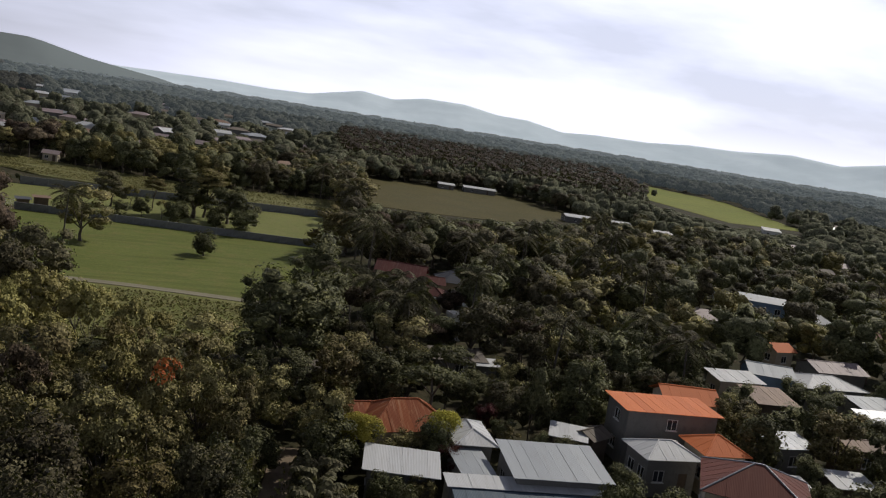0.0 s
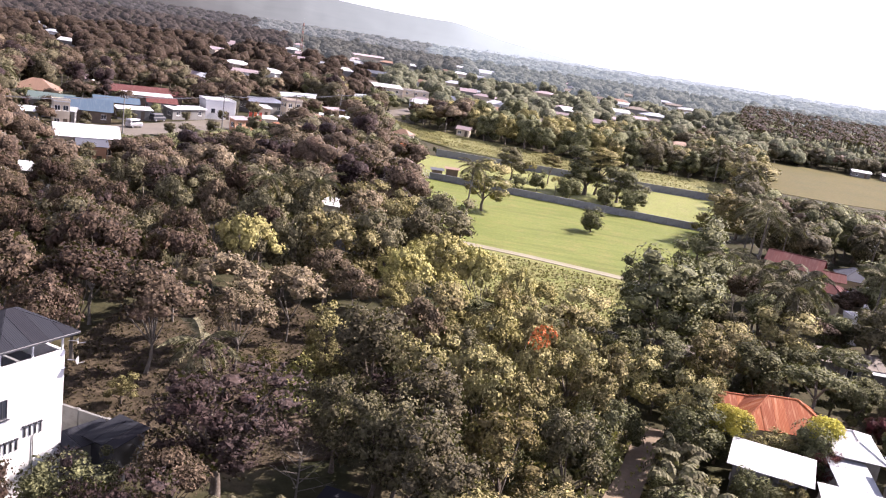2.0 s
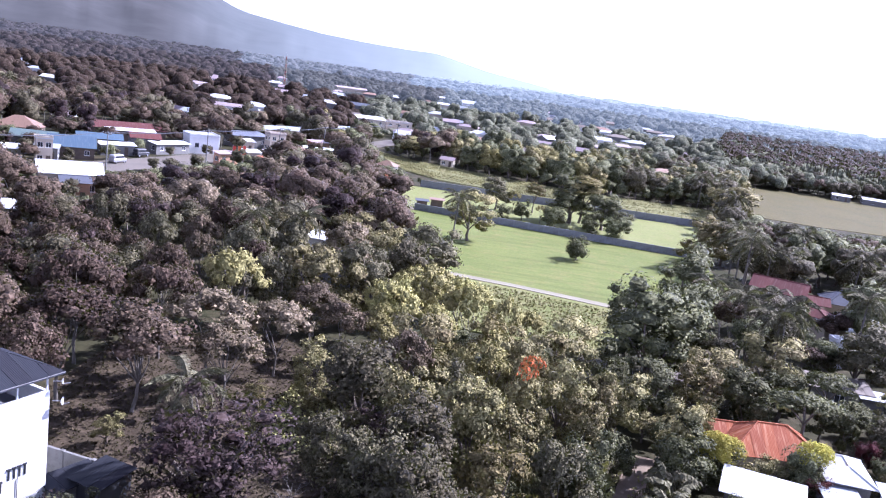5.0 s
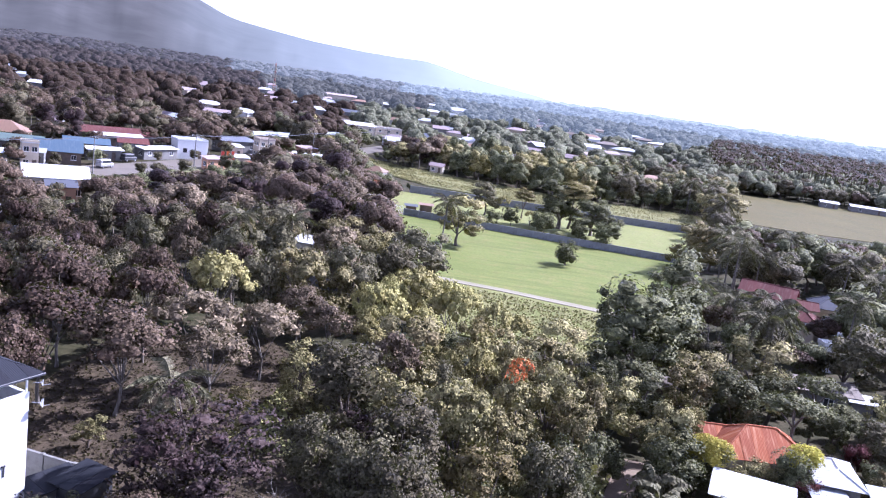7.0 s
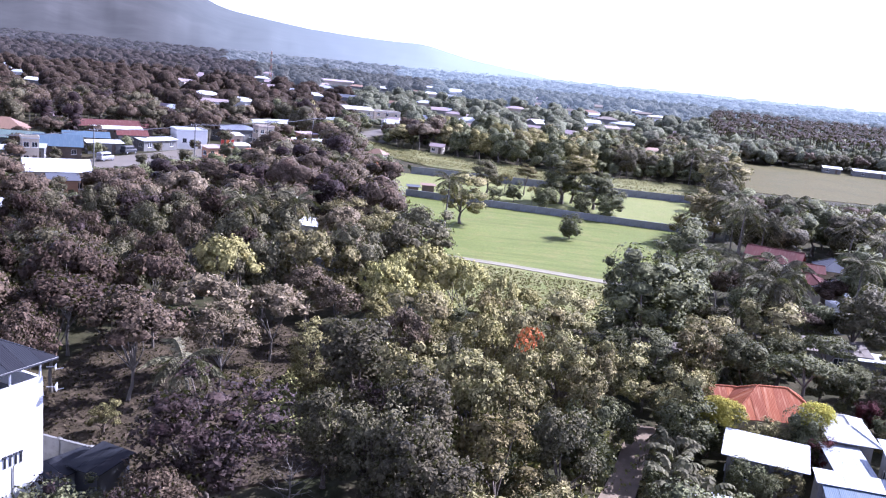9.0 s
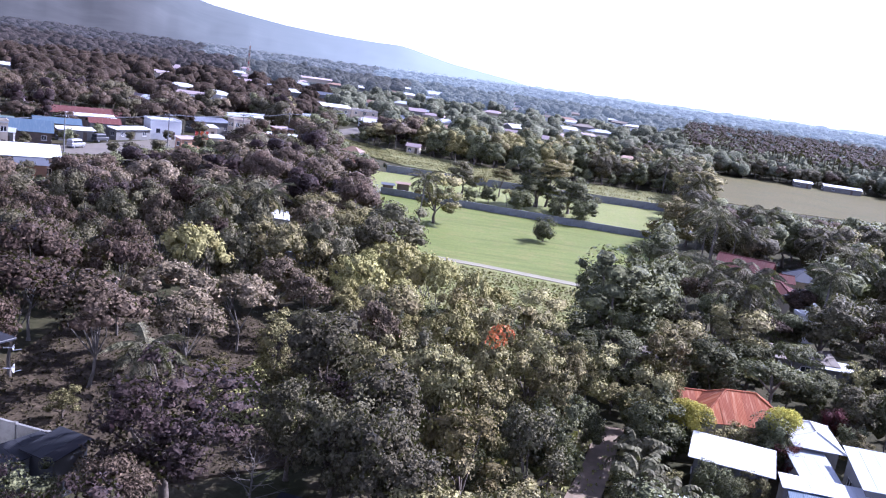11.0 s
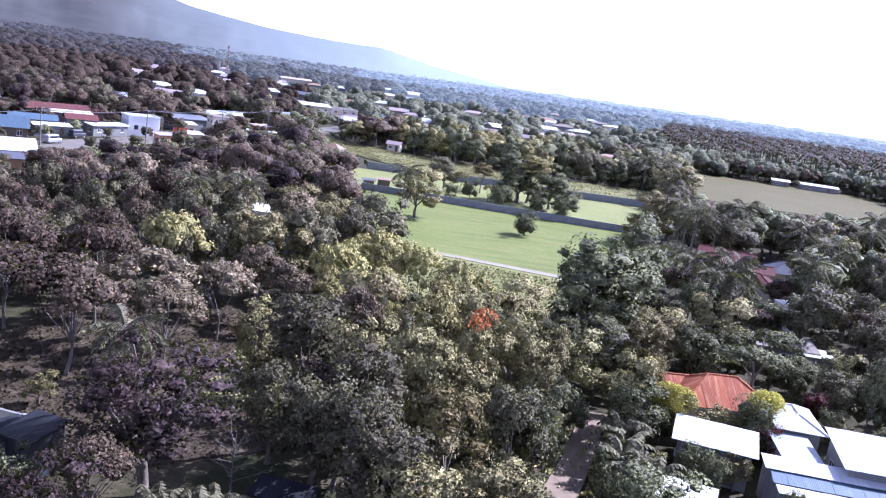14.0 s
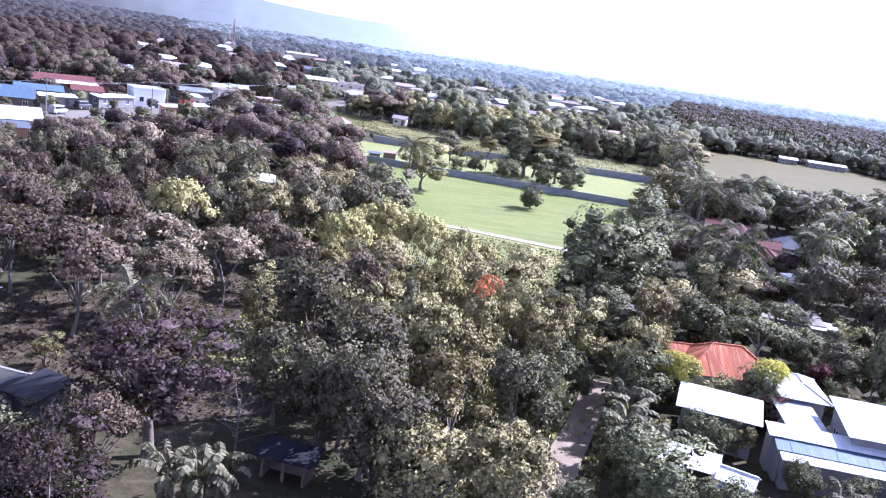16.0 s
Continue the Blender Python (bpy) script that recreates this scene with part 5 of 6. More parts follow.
town([
    (-73.2, 145.6, 32, 10, 8, 5.2, "gable", 1.7, "white", CREAM, "cream two-storey house with broad white roof"),
    (-69.6, 140.8, 32, 4.4, 3.0, 4.2, "shed", 0.8, "slate", PEACH, "peach-walled wing of a house"),
    (-68.6, 118.8, 20, 6.5, 3.6, 3.2, "shed", 0.6, "white", GREY_WALL, "low house with pale sheet roof"),
    (-114.9, 203, 15, 10, 8, 4.4, "hip", 2.4, "rust", CREAM, "house with broad orange hipped roof"),
    (-100.1, 229, 38, 20, 7, 4.6, "gable", 1.5, "dullred", TIMBER, "long hall with dull red roof"),
    (-96.5, 224.6, 38, 12, 2.4, 4.4, "shed", 0.5, "white", TIMBER, "white sheet canopy along red hall"),
    (-90.0, 218, 32, 7, 5, 3.9, "gable", 1.2, "dullred", GREY_WALL, "small red-roofed shop by the road"),
    (-95.4, 190.5, 28, 9.5, 7, 3.0, "gable", 2.3, "blue", TIMBER, "shop with long blue sheet roof"),
    (-96.3, 206, 30, 10, 5, 3.7, "gable", 1.2, "blue", TIMBER, "shop with dull blue roof"),
    (-103.3, 189, 20, 9, 6, 4.2, "gable", 1.4, "green", GREY_WALL, "grey-green roofed house behind shops"),
])
town([
    (-93.4, 174.5, 35, 3.2, 3, 6.4, "flat", 0, "white", CREAM, "narrow pale two-storey shop"),
    (-100.8, 172, 30, 7, 4, 3.4, "shed", 0.5, "white", GREY_WALL, "low stall with white sheet roof"),
    (-96.0, 181.2, 20, 4.4, 3, 3.3, "gable", 0.8, "bluegrey", GREY_WALL, "stall with pale grey roof"),
    (-90.5, 203, 42, 8, 2.4, 2.9, "shed", 0.5, "white", GREY_WALL, "roadside shop with white awning"),
    (-83.8, 219.5, 64, 11, 2.6, 2.9, "shed", 0.5, "white", GREY_WALL, "row of stalls with white awnings"),
    (-79.6, 231, 36, 8, 6.5, 5.4, "flat", 0, "white", WHITE, "white two-storey shop building with sign wall"),
    (-75.7, 260, 50, 12, 6, 4.0, "shed", 0.8, "grey", GREY_WALL, "long shop with dark grey canopy"),
    (-63.3, 223.5, 45, 4, 3, 3.4, "shed", 0.5, "white", CREAM, "little roadside shop with white roof"),
    (-59.6, 231.5, 60, 5, 3, 3.2, "shed", 0.5, "pink", GREY_WALL, "stall with faded pink roof"),
    (-56.2, 243, 62, 8, 4, 3.4, "shed", 0.6, "rust", CREAM, "low roadside shop with brown roof"),
])
town([
    (-50.6, 256, 14, 12, 5, 3.4, "gable", 0.4, "white", GREY_WALL, "long low building with pale sheet roof"),
    (-75.1, 296, 58, 20, 6, 4.0, "gable", 1.0, "bluegrey", GREY_WALL, "long low building with teal-grey roof"),
    (-59.9, 336, 50, 13, 6, 3.9, "shed", 0.8, "bluegrey", CREAM, "low building with grey roof by yard"),
    (-56.6, 381, 20, 12, 8, 7.0, "shed", 0.9, "white", CREAM, "tall store with pale sloping roof"),
    (-45.7, 393, 20, 12, 7, 6.2, "flat", 0, "white", CREAM, "pale two-storey store with flat roof"),
    (-56.1, 211.5, 40, 3.6, 3, 3.6, "flat", 0, "orange", PEACH, "orange-painted kiosk among trees"),
    (-50.6, 181.5, 40, 3.4, 2.4, 2.6, "shed", 0.4, "blue", GREY_WALL, "little stall with blue sheets"),
    (-72.2, 246, 36, 5, 4, 3.6, "shed", 0.5, "white", CREAM, "low cream shop with white awning"),
    (-65.2, 254, 40, 5, 4, 6.4, "flat", 0, "pink", CREAM, "narrow cream two-storey shop house"),
    (-56.0, 272.5, 50, 6, 3.5, 3.6, "shed", 0.5, "pink", PEACH, "low shop with peach wall and faded roof"),
    (-68.4, 300, 30, 8, 5, 4.0, "gable", 1.0, "white", CREAM, "pale-roofed shop house behind the road"),
    (-29.4, 240.5, -15, 5, 4, 3.0, "hip", 1.3, "rust", CREAM, "small house with rusty hipped roof"),
    (-67.0, 214, 56, 6, 2.2, 3.2, "shed", 0.5, "pink", PEACH, "roadside stall with faded pink awning"),
    (-25, 206, -10, 5.6, 5, 3.2, "hip", 1.4, "red", WHITE, "small white house with red hipped roof"),
    (-15, 284, -10, 4.2, 3, 2.6, "gable", 1.0, "pink", CREAM, "small house at edge of crops"),
])

SHEDS = ((145.3, 369.5, -8, 7, 4), (161.5, 368.5, -8, 15, 4.5), (172, 290, -12, 15, 7), (186, 285, -12, 13, 6), (194, 268, -12, 13, 5))
for x, y, rot, w, d in SHEDS:
    house(x, y, rot, w, d, 2.2, "gable", 0.8, ROOF["white" if x > 130 else "bluegrey"], GREY_WALL, "long low farm shed with white roof", "shed", sheets=False, windows=2, name="farm_shed")
SCATTER_A = ((-201, 384, 11), (-146, 332, 6), (-283, 505, 9), (-132, 261, 4), (-174, 483, 15), (-209, 620, 9), (-125, 331, 6), (-112, 314, 9), (-113, 359, 11), (-94, 329, 7), (-168, 558, 11), (-134, 758, 30), (-124, 548, 9), (-32, 854, 25), (-60, 819, 11), (-16, 469, 12))
SCATTER_B = ((-5, 384, 8), (10, 374, 5), (23, 411, 9), (132, 676, 20), (77, 497, 7), (76, 630, 10), (90, 391, 6), (105, 499, 8), (-62, 1050, 34), (-99, 1035, 14), (-23, 505, 8), (69, 487, 8), (91, 400, 5), (48, 440, 9), (566, 583, 11), (405, 397, 9))
SCATTER_C = ((228, 216, 8), (202, 197, 8), (211, 193, 5), (127, 150, 4), (134, 165, 4), (105, 129, 4), (430, 420, 12), (300, 330, 8), (160, 180, 5), (250, 260, 8), (-240, 440, 10), (-160, 400, 8), (-70, 430, 9), (150, 560, 12))
tone = random.Random(31)
for rows in (SCATTER_A, SCATTER_B, SCATTER_C):
    for x, y, w in rows:
        rm = tone.choice(("white", "pink", "bluegrey", "pink", "grey", "pink", "rust", "thatch"))
        house(x, y, tone.uniform(-25, 25), w, max(3.0, w * 0.5), min(tone.uniform(3.2, 4.6), w * 0.42) * (1.3 if w > 14 else 1), tone.choice(("gable", "gable", "hip", "shed")), 1.2, ROOF[rm],
              tone.choice((WHITE, CREAM, GREY_WALL)), "distant %s-roofed house among trees" % {"bluegrey": "blue-grey", "white": "pale", "rust": "rusty", "pink": "faded-pink", "thatch": "brown"}.get(rm, rm), sheets=False, windows=2 if w < 14 else 4)
# more roofs of the town, scattered where it thickens
for k in range(140):
    az, r = radians(tone.triangular(-28, 17, 0)), tone.uniform(330, 1500)
    x, y = r * math.sin(az), r * math.cos(az)
    if (az > radians(13) and r < 800) or any(math.hypot(x - a, y - b) < c + 8 for a, b, c in BUILT):
        continue
    w = tone.uniform(6.5, 12.5) * (1 + r / 2500)
    rm = tone.choice(("white", "pink", "bluegrey", "grey", "pink", "rust", "thatch", "white"))
    house(x, y, tone.uniform(-40, 40), w, w * 0.6, tone.uniform(3.2, 5.5), tone.choice(("gable", "hip")), 1.6, ROOF[rm], tone.choice((WHITE, CREAM, GREY_WALL)),
          "far-off town house with %s roof" % {"bluegrey": "blue-grey", "white": "pale", "rust": "rusty", "pink": "faded pink", "dullred": "dull red"}.get(rm, rm), sheets=False, windows=0)

# sign wall of the white shop
sign = thing("shop_sign", pose(-76.05, 233.5, 3.0, 0, 0, 126), "white sign board with small green shapes", "sign")
part("board", boxed(-2.2, 2.2, -0.12, 0, -1.2, 1.6, bevel=0.03), WHITE, sign)
for k, (a, b2) in enumerate(((-0.8, -0.2), (0.0, 0.6))):
    part("mark", boxed(a, b2, -0.16, -0.122, -0.4, 0.6), ROOF["green"], sign)
for k in range(3):
    x, y = (-66.4 + 0.9 * k, 217.0 + 1.4 * k)
    flag = thing("banner_pole", pose(x, y, 0, 0, 0, 20 * k), "tall red and orange feather banner on pole", "banner")
    part("pole", mesh_of("pole", *tube([(0, 0, 0), (0, 0, 4.6)], [0.05, 0.03], 6), STEEL), None, flag)
    part("banner", boxed(0.05, 0.8, -0.015, 0.015, 1.2, 4.5), RED_PAINT if k % 2 == 0 else ROOF["orange"], flag, "bright red cloth")


def utility_pole(x, y, h, rot):
    root = thing("utility_pole", pose(x, y, 0, 0, 0, rot), "grey utility pole with cross-arm", "pole", "poles along the road")
    part("post", mesh_of("post", *tube([(0, 0, -0.2), (0, 0, h)], [0.16, 0.1], 8), GREY_WALL, True), None, root)
    part("cross_arm", boxed(-1.1, 1.1, 0.11, 0.22, h - 0.7, h - 0.55), TIMBER, root)
    for k in (-1.0, -0.4, 0.4, 1.0):
        part("insulator", mesh_of("insulator", *tube([(k, 0.16, h - 0.548), (k, 0.16, h - 0.33)], [0.06, 0.04], 6), WHITE), None, root)


POLES = [(-89.1, 146), (-79.6, 174), (-69.4, 206), (-59.9, 238), (-52.6, 264), (-45.2, 294), (-38.1, 330)]
for (x, y), (x2, y2) in zip(POLES, POLES[1:] + [(-43, 360)]):
    utility_pole(x, y, 9.0, math.degrees(math.atan2(y2 - y, x2 - x)) + 90)
for (x, y), (x2, y2) in zip(POLES, POLES[1:]):
    span = thing("power_line", Matrix(), "thin dark sagging cables between poles", "cable", "cables along the road")
    for off in (-0.9, 0.0, 0.9):
        t = np.linspace(0, 1, 9)
        pts = np.stack([x + (x2 - x) * t, y + (y2 - y) * t + off, 8.7 - 2.2 * t * (1 - t) + 0 * t], 1)
        part("cable", mesh_of("cable", *tube(pts, 0.03 + 0 * t, 4), DARKPAINT), None, span)


def mast(x, y, h):
    root = thing("lattice_mast", pose(x, y, 0, 0, 0, 20), "tall yellow and red lattice radio mast", "mast")
    b0 = 1.1
    for k in range(4):
        sx, sy = (1, 1, -1, -1)[k], (1, -1, -1, 1)[k]
        part("leg", mesh_of("leg", *tube([(sx * b0, sy * b0, -0.2), (sx * 0.35, sy * 0.35, h)], [0.22, 0.15], 5), MAST_PAINT), None, root)
    n = 10
    for i in range(n):
        z0, z1 = h * i / n, h * (i + 1) / n
        r0, r1 = b0 + (0.35 - b0) * i / n, b0 + (0.35 - b0) * (i + 1) / n
        pieces = []
        for k in range(4):
            c0, c1 = ((1, 1), (1, -1), (-1, -1), (-1, 1))[k], ((1, -1), (-1, -1), (-1, 1), (1, 1))[k]
            pieces.append(tube([(c0[0] * r0, c0[1] * r0, z0), (c1[0] * r1, c1[1] * r1, z1)], [0.1, 0.1], 4))
            pieces.append(tube([(c0[0] * r1, c0[1] * r1, z1), (c1[0] * r1, c1[1] * r1, z1)], [0.1, 0.1], 4))
        part("bracing", mesh_of("bracing", *merged(pieces), RED_PAINT if i % 2 else MAST_PAINT), None, root)
    part("antenna", mesh_of("antenna", *tube([(0, 0, h - 0.1), (0, 0, h + 3)], [0.08, 0.03], 5), STEEL), None, root)
    BUILT.append((x, y, 3))


mast(-157, 622, 26)


def van(x, y, rot, paint, label):
    root = thing("van", pose(x, y, 0.08, 0, 0, rot), label, "van")
    bm = bmesh.new()
    add_box(bm, -2.1, 2.1, -0.85, 0.85, 0.35, 1.15, bevel=0.12)
    add_box(bm, -2.05, 1.2, -0.8, 0.8, 1.1, 1.95, bevel=0.18)
    part("body", bm, paint, root)
    part("windscreen", boxed(1.19, 1.24, -0.68, 0.68, 1.2, 1.75), GLASS, root)
    for s in (-1, 1):
        part("side_window", boxed(-1.6, 1.0, s * 0.8 - 0.012, s * 0.8 + 0.012, 1.25, 1.7), GLASS, root)
        for wx in (-1.35, 1.35):
            wh = part("wheel", mesh_of("tyre", *tube([(wx, s * 0.66, 0.33), (wx, s * 0.88, 0.33)], [0.33, 0.33], 14), DARKPAINT), None, root)
            part("rim", mesh_of("rim", *tube([(wx, s * 0.881, 0.33), (wx, s * 0.9, 0.33)], [0.2, 0.02], 10), STEEL), None, wh)


van(-84.3, 190.0, 73, STEEL, "pale grey van on the grey road")
van(-85.4, 205.5, 70, DARKPAINT, "dark van on the grey road")
van(-71.2, 226.0, 68, STEEL, "silver van beside roadside shops")
for x, y, w in ((-14.5, 189.5, 2.2), (-11.5, 194, 2.6)):
    house(x, y, 10, w, 1.6, 1.7, "shed", 0.2, ROOF["rust"] if w > 2.4 else ROOF["slate"], TIMBER, "small dark hut on the grass strip", "hut", sheets=False, windows=0)

# ---- distant mountains ----
def mountain(name, profile, dist, foot, mat, label, z0=-10, wobble=0.06, rise0=0.0):
    """A range: from its foot the slopes climb in folds to the skyline and fall away behind it."""
    az = np.radians(np.arange(profile[0][0], profile[-1][0] + 0.01, 0.35))
    el = np.radians(np.interp(np.degrees(az), *np.array(profile).T))
    rows = 14
    V = []
    for i in range(rows + 2):
        f = min(i / rows, 1.0)
        r = foot + (dist - foot) * f + (250 if i > rows else 0)
        for a, e in zip(az, el):
            top = 28 + math.tan(e) * dist
            h = z0 + (top - z0) * (f**1.35)
            h += (noise.noise((a * 22, f * 3, 1)) * wobble + noise.noise((a * 70, f * 8, 5)) * wobble * 0.5) * (top - z0) * math.sin(f * math.pi) * 0.9
            if i > rows:
                h = z0
            V.append((r * math.sin(a), r * math.cos(a), h))
    n = len(az)
    Q = np.array([(i * n + k, i * n + k + 1, (i + 1) * n + k + 1, (i + 1) * n + k) for i in range(rows + 1) for k in range(n - 1)])
    return tagged(new(name, mesh_of(name, np.array(V), Q, mat, True)), label, "mountain", kind="structure")


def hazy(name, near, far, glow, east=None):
    """Slopes with kilometres of bright haze put into colour and emission, thicker eastwards under the sun."""
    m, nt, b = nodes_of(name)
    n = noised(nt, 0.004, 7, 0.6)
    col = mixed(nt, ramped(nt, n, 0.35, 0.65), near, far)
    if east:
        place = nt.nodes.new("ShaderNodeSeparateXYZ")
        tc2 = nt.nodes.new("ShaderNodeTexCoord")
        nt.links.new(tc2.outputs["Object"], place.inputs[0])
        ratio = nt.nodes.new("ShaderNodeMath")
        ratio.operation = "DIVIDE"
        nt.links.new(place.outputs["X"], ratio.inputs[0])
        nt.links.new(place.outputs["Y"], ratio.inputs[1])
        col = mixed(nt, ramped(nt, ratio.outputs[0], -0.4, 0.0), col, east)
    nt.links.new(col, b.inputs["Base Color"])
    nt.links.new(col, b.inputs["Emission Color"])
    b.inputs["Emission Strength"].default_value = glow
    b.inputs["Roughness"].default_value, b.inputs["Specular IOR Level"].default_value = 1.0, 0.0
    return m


VOLCANO = [(-60, 1.2), (-50, 2.6), (-42, 4.6), (-36, 5.8), (-32, 6.1), (-28, 5.4), (-24, 4.55), (-21.5, 3.85), (-19.9, 3.3), (-19.0, 2.85), (-17.6, 2.26), (-16.7, 2.02), (-14.5, 1.72), (-12, 1.42), (-9, 1.25), (-6.5, 1.18), (-4.8, 1.2), (-4.0, 1.08), (-2.9, 0.84), (-1.4, 0.52), (1.0, 0.2), (3.0, -0.05), (5, -0.4)]
RANGE = [(-6, 0.2), (2.7, 0.42), (6.4, 0.5), (9.4, 0.45), (11.9, 0.55), (15.2, 1.25), (17.3, 1.02), (19.4, 1.42), (22.0, 1.42), (24.2, 1.08), (26.2, 1.05), (28.5, 0.64), (30.6, 0.8), (34, 0.85), (36.6, 1.1), (39.3, 1.15), (42.6, 1.43), (45.5, 1.21), (48, 1.7), (52, 1.9), (58, 1.0), (64, 0.3)]
# volcano's western colours darkened to copy lens falloff; haze painted in eastwards
mountain("volcano", VOLCANO, 4300, 2300, hazy("volcano_slope_hazed", (0.053, 0.054, 0.053), (0.07, 0.07, 0.068), 0.16, (0.21, 0.245, 0.25)), "great mountain slope with bluish haze put into its colour", -6)
mountain("far_range", RANGE, 4550, 3900, hazy("far_slope_hazed", (0.4, 0.46, 0.49), (0.46, 0.52, 0.55), 0.85), "distant hills with pale blue haze put into their colour", -10, 0.1)

# ---- trees placed one by one ----
NEAR_TREES = [
    # mango (-3.6, 50.8), dark (-5.0, 50.4) and (-8.2, 53.2) added to shade the hollow
    ("mango", ((-14.2, 46.8, 5.0, 5.0), (-17.0, 36.5, 5.2, 2.6), (-14.0, 33.6, 5.0, 3.2), (-5.4, 57.4, 4.2, 2.4), (-3.6, 50.8, 4.4, 2.3))),
    ("dark", ((-7.4, 63.1, 6.0, 4.0), (-5.0, 50.4, 5.4, 2.6), (-8.2, 53.2, 5.0, 2.5), (-1.8, 47.6, 6.2, 3.1), (-0.6, 43.4, 6.0, 3.0), (-2.5, 53.3, 6.2, 3.3), (44.4, 96.9, 6.2, 4.3), (-12.8, 97.1, 7.6, 3.8), (-6.9, 112.8, 7.4, 4.6), (-10.0, 104.5, 7.2, 3.8), (1.9, 203.0, 5.2, 4.0), (47.5, 172.0, 5.0, 5.2))),
    ("pale", ((-7.9, 84.6, 6.6, 3.0), (-4.3, 89.6, 7.2, 3.2), (0.0, 88.9, 6.8, 3.2), (3.6, 84.0, 7.2, 2.4), (-1.5, 95, 6.2, 2.8), (6.4, 91.5, 4.4, 2.2), (-4.6, 97.5, 6.6, 2.6), (-8.6, 79.5, 5.0, 2.4))),
    ("med", ((-4.0, 73.9, 6.6, 3.4), (8.7, 68.2, 6.2, 3.1), (1.4, 58.8, 6.8, 3.0), (3.6, 58.6, 5.6, 2.6), (10.0, 64.0, 5.6, 2.3), (10.0, 84.1, 5.6, 3.3), (13.8, 71.5, 5.0, 2.7), (22.4, 78.6, 5.0, 2.8), (32.1, 89.3, 5.0, 3.9), (-17.1, 89.8, 7.0, 4.0), (8.0, 76.5, 6.0, 3.0))),
    ("med", ((-3.5, 60.5, 6.0, 3.2), (1.9, 41.8, 5.0, 3.0), (1.0, 46.4, 4.2, 2.6), (5.6, 47.2, 3.6, 2.3), (41.7, 162.8, 6.0, 5.5), (63.7, 226.8, 6.0, 7.0), (-2.9, 157.7, 6.2, 5.0), (4.5, 72.5, 6.8, 2.8))),
    ("tan", ((-22.6, 71.0, 5.8, 4.6), (-19.6, 66.8, 5.2, 3.4), (-17.5, 75.4, 5.2, 3.6), (-12.3, 81.0, 4.8, 3.2), (-16.0, 84.0, 5.4, 3.2))),
    ("flame", ((5.5, 62.9, 6.8, 2.6),)),
    ("yg", ((1.5, 68.4, 7.2, 2.7), (2.2, 78.8, 6.6, 2.8))),
    ("lay", ((3.0, 49.2, 6.0, 3.2), (20.1, 68.5, 5.2, 1.6), (10.8, 206.0, 5.6, 3.0), (21.5, 200.0, 7.0, 6.0))),
    ("dense", ((19.3, 89.3, 6.6, 5.6), (18.2, 97.0, 6.4, 3.2), (28.8, 119.5, 6.8, 5.0), (23.5, 96.5, 7.2, 4.2), (19.0, 198.0, 5.6, 6.4), (26.0, 194.0, 4.4, 4.6), (28.6, 187.5, 3.2, 3.6))),
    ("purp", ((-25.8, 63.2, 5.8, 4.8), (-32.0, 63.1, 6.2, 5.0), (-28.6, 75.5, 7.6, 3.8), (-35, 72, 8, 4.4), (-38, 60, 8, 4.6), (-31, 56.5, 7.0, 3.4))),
    ("pale", ((-24.0, 81.7, 8.0, 3.9), (6.0, 203.0, 3.4, 2.4), (12.0, 190.5, 2.8, 2.0), (-3.5, 191.0, 3.2, 2.2))),
    ("umb", ((31.6, 76.7, 4.2, 3.7), (36.5, 84.5, 4.4, 3.4))),
    ("bush", ((17.3, 154.0, 2.3, 2.8), (17.0, 153.4, 1.1, 1.7), (15.1, 188.0, 2.8, 3.2), (22.6, 188.5, 2.4, 2.8), (8.0, 192.0, 2.6, 2.6), (3.5, 186.5, 2.0, 2.0), (14.0, 80.5, 3.6, 2.6), (15.6, 46.6, 3.0, 3.0), (18.8, 45.6, 2.4, 2.0), (14.2, 47.6, 2.4, 1.4), (21.0, 57.8, 2.2, 1.6), (26.3, 53.2, 1.9, 1.0), (10.9, 60.5, 1.4, 0.9), (7.6, 47.2, 1.7, 1.9), (13.9, 183.5, 2.8, 2.7), (27.2, 179.5, 2.6, 3.4), (22.0, 179.8, 2.4, 2.2))),
    ("bush", ((26.5, 51.8, 1.5, 1.3), (29.6, 51.2, 1.6, 1.4), (32.6, 50.6, 1.6, 1.4), (35.2, 50.2, 1.6, 1.3), (22.8, 58.0, 1.5, 1.2))),
    ("gold", ((20.6, 65.4, 2.5, 2.2), (28.0, 65.2, 2.9, 2.1))),
    ("med", ((23.4, 64.6, 2.2, 1.6), (25.6, 65.4, 2.4, 1.6), (24.4, 58.2, 1.9, 1.3), (-11.4, 66.5, 2.6, 1.7), (-13.1, 70.6, 3.8, 2.3), (-15.4, 60.8, 2.0, 1.4), (-25.0, 57.0, 1.6, 1.2), (-16.8, 66.4, 2.0, 1.3), (-9.8, 70.8, 3.4, 2.0), (-19.4, 60.2, 1.8, 1.2))),
    ("red", ((28.6, 62.9, 2.0, 1.4), (36.5, 73.5, 2.0, 1.6))),
]
for kind, rows in NEAR_TREES:
    for x, y, zc, r in rows:
        # gold bushes stay unturned so their painted sunlit side faces the sun
        grow(kind, x, y, zc, r, 0 if kind == "gold" else None, lod=0 if math.hypot(x, y) < 72 or kind == "bush" else 1)
for x, y, h in ((32.9, 102.8, 8.4), (33.3, 91.8, 8.8), (-5.3, 150.0, 8.6), (-29.2, 105.2, 9.2), (-22.7, 108.2, 9.2), (-16.1, 50.4, 8.4), (30.4, 110.0, 7.8), (50.4, 111.5, 8.2)):
    palm(x, y, h + 0.5, 0.8 if h < 8.5 and x < 0 else 0.95)
